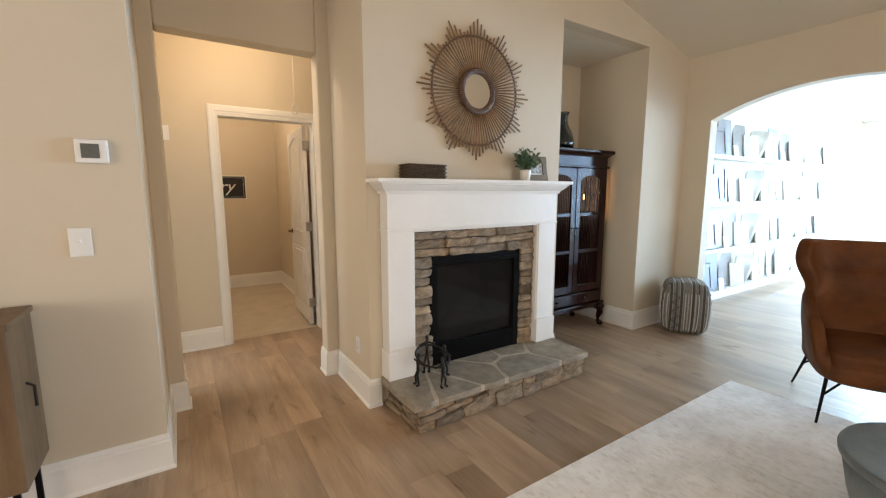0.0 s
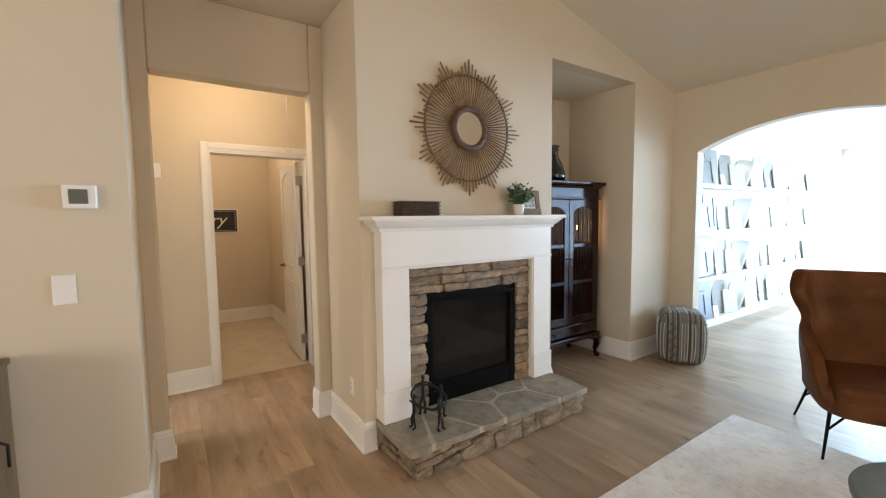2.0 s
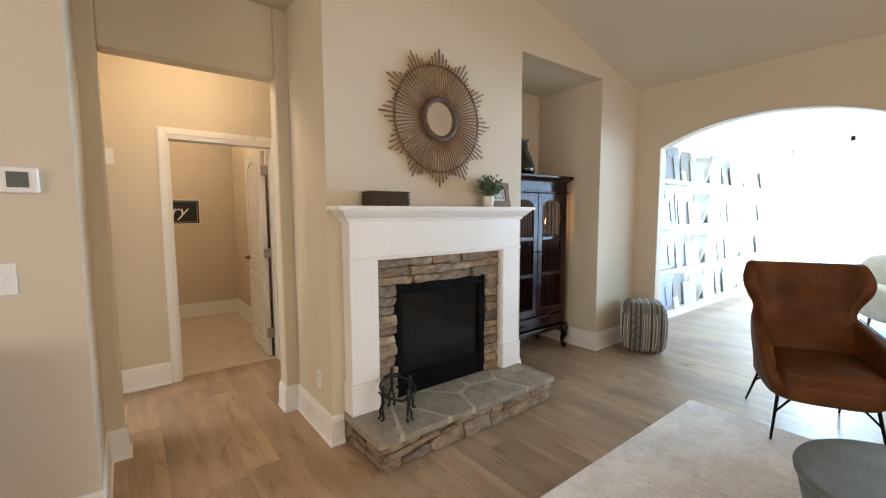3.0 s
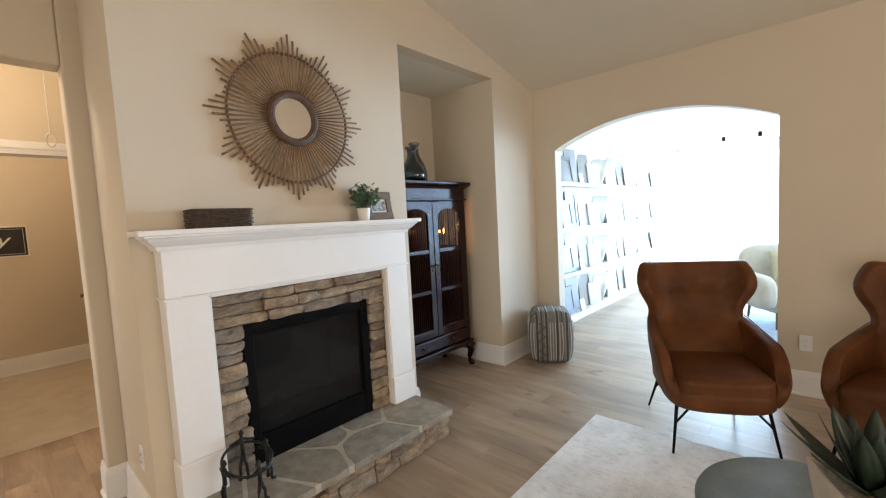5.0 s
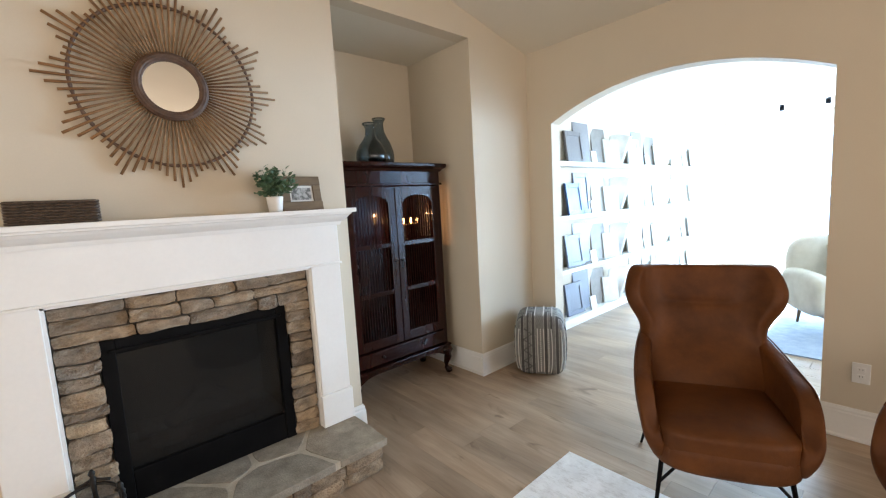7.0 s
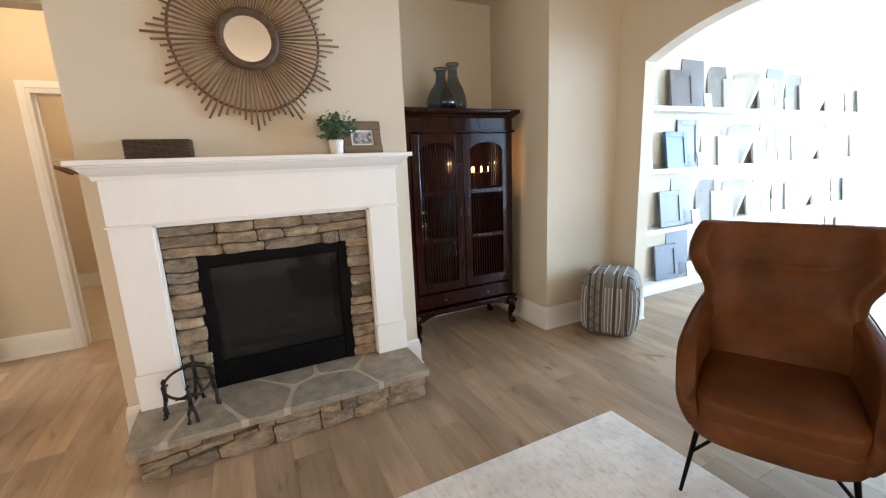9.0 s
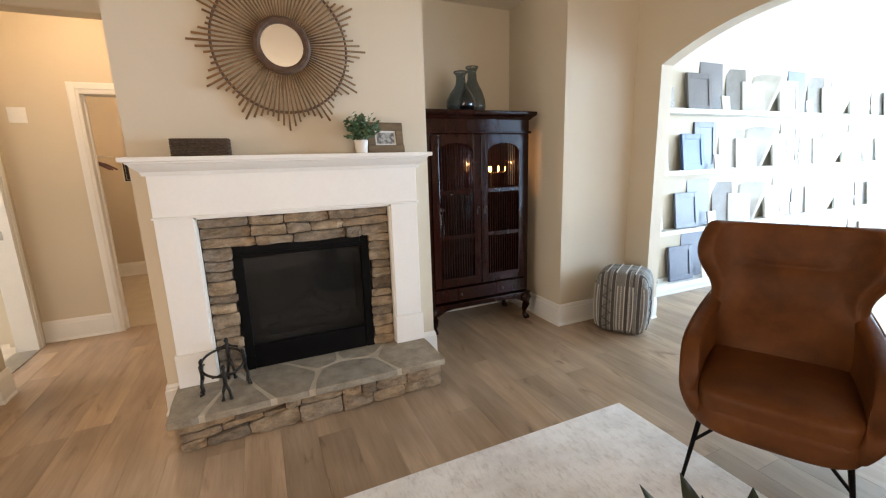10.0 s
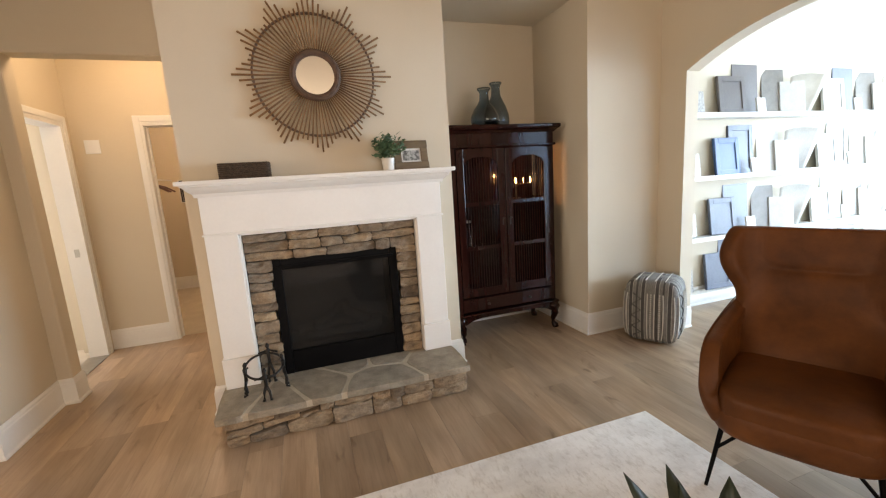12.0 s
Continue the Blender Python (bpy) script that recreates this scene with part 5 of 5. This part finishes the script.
# ---- drum table and agave ----
drum = thing("drum_table", (2.54, 0.168, 0.012), "round blue-grey cement drum coffee table", "table")
part("tabletop", lathe(bmesh.new(), [(0.380, 0.302), (0.390, 0.307), (0.393, 0.327), (0.387, 0.338), (0.375, 0.340), (0.001, 0.340)], seg=64), DRUM, drum, "", True)
part("base", lathe(bmesh.new(), [(0.30, 0.0), (0.31, 0.01), (0.35, 0.152), (0.380, 0.302)], seg=64), DRUM, drum, "", True)
agave = thing("potted_agave", (2.402, 0.068, 0.352), "dark green agave in a square cream cement pot", "plant", rz=22)
bm = bmesh.new()
o = 0.120
prof = [(0.74, 0.0), (1.0, 0.243), (1.0, 0.250), (0.90, 0.250), (0.88, 0.220)]
rings = [[bm.verts.new((sx * o * k, sy * o * k, z)) for sx, sy in ((-1, -1), (1, -1), (1, 1), (-1, 1))] for k, z in prof]
for r0, r1 in zip(rings, rings[1:]):
    for k in range(4):
        bm.faces.new((r0[k], r0[(k + 1) % 4], r1[(k + 1) % 4], r1[k]))
bm.faces.new(rings[0]), bm.faces.new(rings[-1])
ease(part("pot", bm, POTCLAY, agave, "square cream cement pot"), 0.005)
part("gravel", boxed(-0.104, 0.104, -0.104, 0.104, 0.210, 0.229), GRAVEL, agave, "tan gravel")
arng = random.Random(8)
RINGS = ((0.94, 0.235, (142, 112, 76, 16, -18, 205, 262, 312)), (0.5, 0.215, (94, 45, 165, 232, 300, 352)), (0.15, 0.18, (60, 185, 300)))
for ringi, lean0, ln0, turn in [(i, r[0], r[1], a) for i, r in enumerate(RINGS) for a in r[2]]:
    a = radians(turn - 22 + arng.uniform(-5, 5))
    lean = lean0 + arng.uniform(-0.07, 0.07)
    ln = ln0 * arng.uniform(1.0, 1.12)
    wd = 0.031 * arng.uniform(0.9, 1.15)
    bm = bmesh.new()
    steps = 8
    rows = []
    for j in range(steps + 1):
        t = j / steps
        le = lean + 0.25 * t * (1 - ringi * 0.3)
        c = Vector((math.sin(lean) * ln * t + 0.02, 0, 0.220 + math.cos(lean) * ln * t + 0.03 * t * t))
        wv = wd * 1.45 * (0.55 + 0.9 * t) * (1 - t ** 2) + 0.0006
        th = 0.006 * (1 - t) + 0.001
        nrm = Vector((-math.cos(le), 0, math.sin(le)))
        rows.append([bm.verts.new(c + Vector((0, s * wv, 0)) + nrm * off) for s, off in ((-1, 0.006 * (1 - t)), (0, th * 0.3), (1, 0.006 * (1 - t)), (0, -th - 0.003 * (1 - t)))])
    for r0, r1 in zip(rows, rows[1:]):
        for q in range(4):
            bm.faces.new((r0[q], r0[(q + 1) % 4], r1[(q + 1) % 4], r1[q]))
    bm.faces.new(rows[0]), bm.faces.new(rows[-1][::-1])
    bm.transform(pose(0, 0, 0, 0, 0, math.degrees(a)))
    part("leaf", bm, AGAVE, agave, "", True)

# ---- sideboard ----
side = thing("sideboard", (-1.15, 2.28, 0), "light mango wood sideboard on black metal legs", "sideboard")
ease(part("body", boxed(-0.70, 0.70, -0.15, 0.165, 0.27, 0.905), LIGHTWOOD, side), 0.004)
ease(part("top", boxed(-0.71, 0.71, -0.16, 0.165, 0.905, 0.93), LIGHTWOOD, side), 0.004)
for x in (-0.35, 0.0, 0.35):
    dd = ease(part("door", boxed(x - 0.168, x + 0.168, -0.166, -0.152, 0.29, 0.87), LIGHTWOOD, side), 0.003)
    part("handle", tube(bmesh.new(), [(x + 0.13, -0.166, 0.65), (x + 0.13, -0.185, 0.64), (x + 0.13, -0.185, 0.53), (x + 0.13, -0.166, 0.52)], 0.005, 6), IRON, dd, "dark iron pull")
part("side_handle", tube(bmesh.new(), [(0.70, -0.01, 0.655), (0.722, -0.005, 0.635), (0.722, -0.005, 0.55)], 0.0055, 8), IRON, side, "dark iron pull")
for x in (-0.66, 0.66):
    for y in (-0.12, 0.13):
        part("leg", tube(bmesh.new(), [(x, y, 0.0), (x, y, 0.27)], 0.012, 6), BLACK, side, "black metal leg")
    part("leg_rail", tube(bmesh.new(), [(x, -0.12, 0.012), (x, 0.13, 0.012)], 0.012, 6), BLACK, side, "black metal rail")

# ---- wall fittings ----
thermo = thing("thermostat", (-0.190, YF, 1.580), "white wall thermostat with a grey display", "thermostat")
ease(part("housing", boxed(-0.058, 0.058, -0.028, 0.0, -0.052, 0.052), PLASTIC, thermo), 0.008, 3)
ease(part("display", boxed(-0.036, 0.028, -0.031, -0.027, -0.030, 0.032), LCD, thermo, "grey display"), 0.002)
part("button", boxed(0.037, 0.048, -0.031, -0.027, -0.02, 0.02), PLASTIC, thermo)


def plate(name, m, w, h, label, kind):
    p = new(name)
    p.empty_display_size = 0.05
    p.matrix_world = m
    tagged(p, label, kind)
    ease(part("cover_plate", boxed(-w / 2, w / 2, -0.007, 0, -h / 2, h / 2), PLASTIC, p), 0.003)
    if kind == "switch":
        part("toggle_slot", boxed(-0.006, 0.006, -0.009, -0.007, -0.013, 0.013), PLASTIC, p)
        ease(part("toggle", boxed(-0.004, 0.004, -0.018, -0.008, -0.002, 0.010), PLASTIC, p), 0.0015)
    elif kind == "outlet":
        for z in (-0.02, 0.02):
            so = ease(part("socket", boxed(-0.016, 0.016, -0.0095, -0.007, z - 0.014, z + 0.014), PLASTIC, p), 0.003)
            for x in (-0.006, 0.006):
                part("slot", boxed(x - 0.001, x + 0.001, -0.0105, -0.0095, z - 0.002, z + 0.006), BLACK, so)
    return p


plate("light_switch", pose(-0.266, YF, 1.182), 0.08, 0.128, "white toggle light switch on the cream wall", "switch")
plate("wall_outlet", pose(XR, 0.255, 0.40, 0, 0, -90), 0.075, 0.118, "white double outlet above the baseboard", "outlet")
plate("wall_outlet", pose(1.09, 2.68, 0.36, 0, 0, -90), 0.075, 0.118, "white double outlet on the chimney side", "outlet")
plate("wall_panel", pose(0.035, 4.24, 1.885), 0.115, 0.12, "square white blank plate on the hall wall", "cover plate")

# pull cord of the attic hatch
cord = thing("pull_cord", (0.985, 3.72, 2.74), "thin white attic pull cord with a loop", "cord")
bm = tube(bmesh.new(), [(0, 0, 0), (0, 0, -0.62)], 0.0032, 6)
part("string", bm, CORD, cord)
part("loop", tube(bmesh.new(), [(0.022 * math.sin(a), 0, -0.66 + 0.04 * math.cos(a)) for a in (2 * math.pi * k / 18 for k in range(18))], 0.0045, 6, closed=True), CORD, cord)
hatch = structure("attic_hatch", boxed(0.80, 1.35, 3.42, 4.12, 2.728, 2.74), TRIM, "white attic hatch panel", "hatch")
for at, nm in (((0.60, 3.55, 2.74), "hall"), ((0.5, 5.6, 2.74), "pantry")):
    rl = thing("recessed_light", at, "round white recessed ceiling light, lit", "light")
    part("trim_ring", lathe(bmesh.new(), [(0.085, -0.004), (0.085, 0.0), (0.06, 0.0), (0.06, -0.006)], seg=32), TRIM, rl)
    part("lens", lathe(bmesh.new(), [(0.058, -0.003), (0.058, 0.0)], seg=32), DISC, rl)

# ---- pantry ----
door = thing("door_pantry", (1.240, 4.385, 0), "white two-panel arched door standing open into the pantry", "door", rz=-2)
door["kind"] = "structure"
leaf = ease(part("leaf", boxed(-0.036, 0.0, 0.004, 0.79, 0.012, 2.05), TRIM, door), 0.003)
for z0, z1, arch in ((0.16, 0.80, False), (0.98, 1.90, True)):
    poly = [(0.13, z0), (0.66, z0), (0.66, z1)]
    if arch:
        poly += [(0.66 - 0.53 * k / 14, z1 - 0.10 + 0.10 + 0.075 * math.sin(math.pi * k / 14)) for k in range(1, 14)]
    poly += [(0.13, z1)]
    part("panel_moulding", tube(bmesh.new(), [(-0.037, y, z) for y, z in poly], 0.009, 6, closed=True), TRIM, leaf)
    cy, cz = 0.395, (z0 + z1) / 2
    ease(part("raised_panel", prism(bmesh.new(), [(cy + (y - cy) * 0.86, cz + (z - cz) * 0.90) for y, z in poly], "x", -0.043, -0.034), TRIM, leaf), 0.006)
lever = part("door_handle", lathe(bmesh.new(), [(0.028, 0.0), (0.028, 0.008), (0.011, 0.012), (0.011, 0.05)], seg=20), BRONZE, leaf, "aged brass lever handle", True)
lever.matrix_local = pose(-0.036, 0.73, 0.95, 0, -90, 0)
part("lever", tube(bmesh.new(), [(-0.08, 0.735, 0.95), (-0.085, 0.68, 0.95), (-0.082, 0.63, 0.947)], 0.008, 8), BRONZE, leaf, "aged brass lever", True)
for z in (0.25, 1.05, 1.86):
    part("hinge", boxed(-0.04, 0.020, -0.022, 0.004, z - 0.045, z + 0.045), NICKEL, door, "nickel hinge")

sign = thing("wall_sign", (0.51, 6.75, 1.465), "black chalkboard style pantry sign with white script", "sign")
part("board", boxed(-0.445, 0.445, -0.012, 0.0, -0.155, 0.155), CHALK, sign)
for a, b, c, d in ((-0.46, 0.46, 0.155, 0.17), (-0.46, 0.46, -0.17, -0.155), (-0.46, -0.445, -0.155, 0.155), (0.445, 0.46, -0.155, 0.155)):
    ease(part("sign_frame", boxed(a, b, -0.02, 0.0, c, d), CHALK_WHITE, sign, "pale thin frame"), 0.002)
for a, b, c, d in ((-0.425, 0.425, 0.135, 0.138), (-0.425, 0.425, -0.138, -0.135), (0.422, 0.425, -0.135, 0.135), (-0.425, -0.422, -0.135, 0.135)):
    part("border_line", boxed(a, b, -0.0135, -0.012, c, d), CHALK_WHITE, sign, "thin white line")
fc = bpy.data.curves.new("lettering", "FONT")
fc.body, fc.size, fc.shear, fc.align_x, fc.align_y, fc.extrude = "Pantry", 0.225, 0.35, "CENTER", "CENTER", 0.0015
fo = new("lettering", fc)
fo.data.materials.append(CHALK_WHITE)
fo.parent = sign
fo.matrix_local = pose(0, -0.0145, 0.01, 90, 0, 0)
part("underline_stroke", boxed(-0.2, -0.02, -0.0135, -0.012, -0.092, -0.083), CHALK_WHITE, sign, "small white flourish")

rail = thing("hanging_rail", (-0.08, 5.9, 1.63), "white wire shelf rail in the pantry", "rail")
part("rod", tube(bmesh.new(), [(0.06, -0.8, 0.0), (0.06, 0.8, 0.0)], 0.008, 8), TRIM, rail)
for y in (-0.7, 0.0, 0.7):
    part("bracket", tube(bmesh.new(), [(0.06, y, 0.0), (-0.27, y, 0.03)], 0.007, 6), TRIM, rail)
for y, rz in ((5.72, 12), (5.86, -8), (6.0, 3)):
    hg = thing("coat_hanger", (-0.02, y, 1.63), "dark red wooden coat hanger on the rail", "hanger", "hangers", rz)
    part("bar", tube(bmesh.new(), [(-0.20, 0, -0.17), (-0.10, 0, -0.105), (0, 0, -0.07), (0.10, 0, -0.105), (0.20, 0, -0.17)], 0.011, 8), HANGER, hg, "", True)
    part("hook", tube(bmesh.new(), [(0, 0, -0.07), (0, 0, -0.02), (0.018, 0, -0.002), (0.012, 0, 0.018), (-0.006, 0, 0.016)], 0.0025, 6), NICKEL, hg, "metal hook")
strike = tagged(mesh_object("strike_plate", boxed(-0.185, -0.150, 4.0625, 4.065, 0.93, 1.0), NICKEL), "small nickel strike plate in the door jamb", "strike plate")

# ---- bright room: shelves of finish samples ----
SHZ = (0.16, 0.70, 1.265, 1.82)
SX0, SX1 = XR + 0.16, 9.6
for z in SHZ:
    sh = thing("wall_shelf", ((SX0 + SX1) / 2, Y2B, z), "white floating shelf along the wall", "shelf", "sample shelves")
    hl = (SX1 - SX0) / 2
    ease(part("board", boxed(-hl, hl, -0.16, 0.0, -0.028, 0.0), TRIM, sh), 0.004)
    part("lip", boxed(-hl, hl, -0.168, -0.160, -0.028, 0.012), TRIM, sh)


def sample(x, z, w, h, mat, lean, out, turn, door, label, kind):
    s = thing("sample_board", (x, Y2B - out, z), label, kind, "finish samples", turn)
    t = pose(0, 0, 0, -lean, 0, 0)
    b = boxed(-w / 2, w / 2, -0.018, 0.0, 0.0, h)
    b.transform(t)
    ease(part("panel", b, mat, s), 0.003)
    if door:
        for a0, a1, c0, c1 in ((-w / 2 + 0.002, -w / 2 + 0.052, 0.002, h - 0.002), (w / 2 - 0.052, w / 2 - 0.002, 0.002, h - 0.002), (-w / 2 + 0.052, w / 2 - 0.052, 0.002, 0.052), (-w / 2 + 0.052, w / 2 - 0.052, h - 0.052, h - 0.002)):
            b = boxed(a0, a1, -0.026, -0.018, c0, c1)
            b.transform(t)
            ease(part("rail", b, mat, s), 0.002)


def swatch(x, z, w, h, mat):
    """A limp flooring swatch that stands curled, wider towards its top."""
    s = thing("flooring_swatch", (x, Y2B - 0.06, z), "curled cream flooring swatch standing on the shelf", "flooring sample", "finish samples")
    b = bmesh.new()
    rows = []
    for i in range(9):
        u = i / 8
        rows.append([b.verts.new(((u - 0.35) * w * (1 + 0.55 * v), -0.10 * u ** 2 * (0.6 + 0.6 * v) - 0.03 * v + dd, v * h - 0.03 * v * (2 * u - 1) ** 2)) for dd in (0.0, 0.004) for v in (0, 0.5, 1)])
    for r0, r1 in zip(rows, rows[1:]):
        for p, q in ((0, 1), (1, 2), (2, 5), (5, 4), (4, 3), (3, 0)):
            b.faces.new((r0[p], r0[q], r1[q], r1[p]))
    for r0 in (rows[0], rows[-1]):
        b.faces.new((r0[0], r0[1], r0[4], r0[3])), b.faces.new((r0[1], r0[2], r0[5], r0[4]))
    part("sheet", b, mat, s, "", True)


xrng = random.Random(4)
for bay in range(3):
    for r, z in enumerate(SHZ):
        x = 5.14 + bay * 1.45 + 0.02 * r
        j = xrng.uniform
        sample(x + 0.03, z, 0.17, 0.22, GRANITE, 8, 0.05, j(-4, 4), False, "speckled granite sample slab on the shelf", "stone sample")
        front = (CAB_SLATE, CAB_SLATE, CAB_BLUE, CAB_GREY)[r] if bay == 0 else CREAM_TILE
        sample(x + 0.43, z, 0.33, 0.355, front, 8, 0.075, j(-3, 3), True, "painted cabinet door sample leaning on the shelf", "door sample")
        sample(x + 0.66, z, 0.34, 0.47, (CAB_GREY if r == 3 else CAB_SLATE) if bay == 0 else (CAB_SLATE if (bay, r) == (1, 3) else CREAM_TILE), 5, 0.025, j(-2, 2), r == 2, "tall grey-blue cabinet panel sample on the shelf", "door sample")
        sample(x + 0.75, z, 0.12, 0.15, CREAM_TILE, 10, 0.12, j(-3, 3), False, "small cream tile sample on the shelf", "tile sample")
        sample(x + 1.02, z, 0.26, 0.43, TAUPE_TILE if r != 2 else CREAM_TILE, 7, 0.045, -8 + j(-3, 3), False, "taupe tile sample board on the shelf", "tile sample")
        sample(x + 1.20, z, 0.25, 0.31, CREAM_TILE, 8, 0.11, -14 + j(-6, 6), False, "cream tile sample board turned outwards", "tile sample")
        swatch(x + 1.30, z, 0.22 + j(-0.02, 0.02), 0.40 + j(-0.03, 0.03), LINEN if r == 3 else CREAM_TILE)

# lounge chair, cushions, bluish floor-shade sheet and ceiling spots in the bright room
lounge = thing("lounge_chair", (7.0, 0.40, 0), "cream upholstered lounge chair with curved back", "armchair", rz=-60)
for nm, args, pz in (("seat", (0.40, 0.40, 0.13), (0, 0, 0.30)), ("backrest", (0.42, 0.10, 0.36), (0, 0.36, 0.58)), ("armrest", (0.09, 0.38, 0.20), (-0.40, 0.02, 0.42)), ("armrest", (0.09, 0.38, 0.20), (0.40, 0.02, 0.42))):
    bm = bmesh.new()
    bmesh.ops.create_cube(bm, size=2.0)
    bmesh.ops.subdivide_edges(bm, edges=bm.edges, cuts=6, use_grid_fill=True)
    for vv in bm.verts:
        p = vv.co / (abs(vv.co.x) ** 4 + abs(vv.co.y) ** 4 + abs(vv.co.z) ** 4) ** 0.25
        vv.co = Vector((p.x * args[0] + pz[0], p.y * args[1] + pz[1], p.z * args[2] + pz[2]))
    part(nm, bm, LINEN, lounge, "", True)
for x in (-0.32, 0.32):
    for y in (-0.3, 0.34):
        part("leg", tube(bmesh.new(), [(x, y, 0.0), (x * 0.95, y * 0.95, 0.2)], 0.015, 8, [0.011, 0.02]), LIGHTWOOD, lounge)


def cushion(at, rx, rz, mat, label):
    bm = bmesh.new()
    bmesh.ops.create_cube(bm, size=2.0)
    bmesh.ops.subdivide_edges(bm, edges=bm.edges, cuts=7, use_grid_fill=True)
    for vv in bm.verts:
        u, w_ = vv.co.x, vv.co.z
        puff = (1 - u ** 4) * (1 - w_ ** 4)
        vv.co = Vector((u * 0.21, vv.co.y * (0.012 + 0.07 * puff), w_ * 0.21))
    c = mesh_object("cushion", bm, mat, True)
    c.matrix_world = pose(*at, rx, 0, rz)
    tagged(c, label, "cushion")


cushion((7.08, 0.42, 0.66), -16, -60, MUSTARD, "ochre throw cushion on the lounge chair")

# thin added sheet: its pale blue colour paints the bluish shading on the floor
bm = boxed(6.0, 8.4, -1.4, 1.0, 0.001, 0.012)
tagged(mesh_object("rug", bm, FLOOR_SHADE), "pale blue flat sheet painting the bluish floor shade in the bright room", "rug")
for y in (1.53, 0.98):
    sp = thing("ceiling_spot", (10.2, y, 2.74), "small black ceiling spotlight", "spotlight", "ceiling spots")
    part("canopy", lathe(bmesh.new(), [(0.04, -0.012), (0.04, 0.0)], seg=20), BLACK, sp)
    part("can", lathe(bmesh.new(), [(0.030, -0.09), (0.034, -0.08), (0.034, -0.02), (0.012, -0.012)], seg=20), BLACK, sp)

# ---- floor planks last ----
lay(-0.644, -0.11, -1.0, 2.48, True)
lay(-0.11, 2.204, -1.0, 4.314, True)
lay(2.204, 3.984, -1.0, 3.27, True)
lay(3.984, 5.052, -1.0, 2.62, True)
lay(XL, -0.644, YB, 2.48, False)
lay(-0.644, 5.052, YB, -1.0, False)
lay(5.052, X2, Y2A, Y2B, False)
ro = part("plank_field", rest, OAK, floor_ob)
ro["kind"] = "stuff"
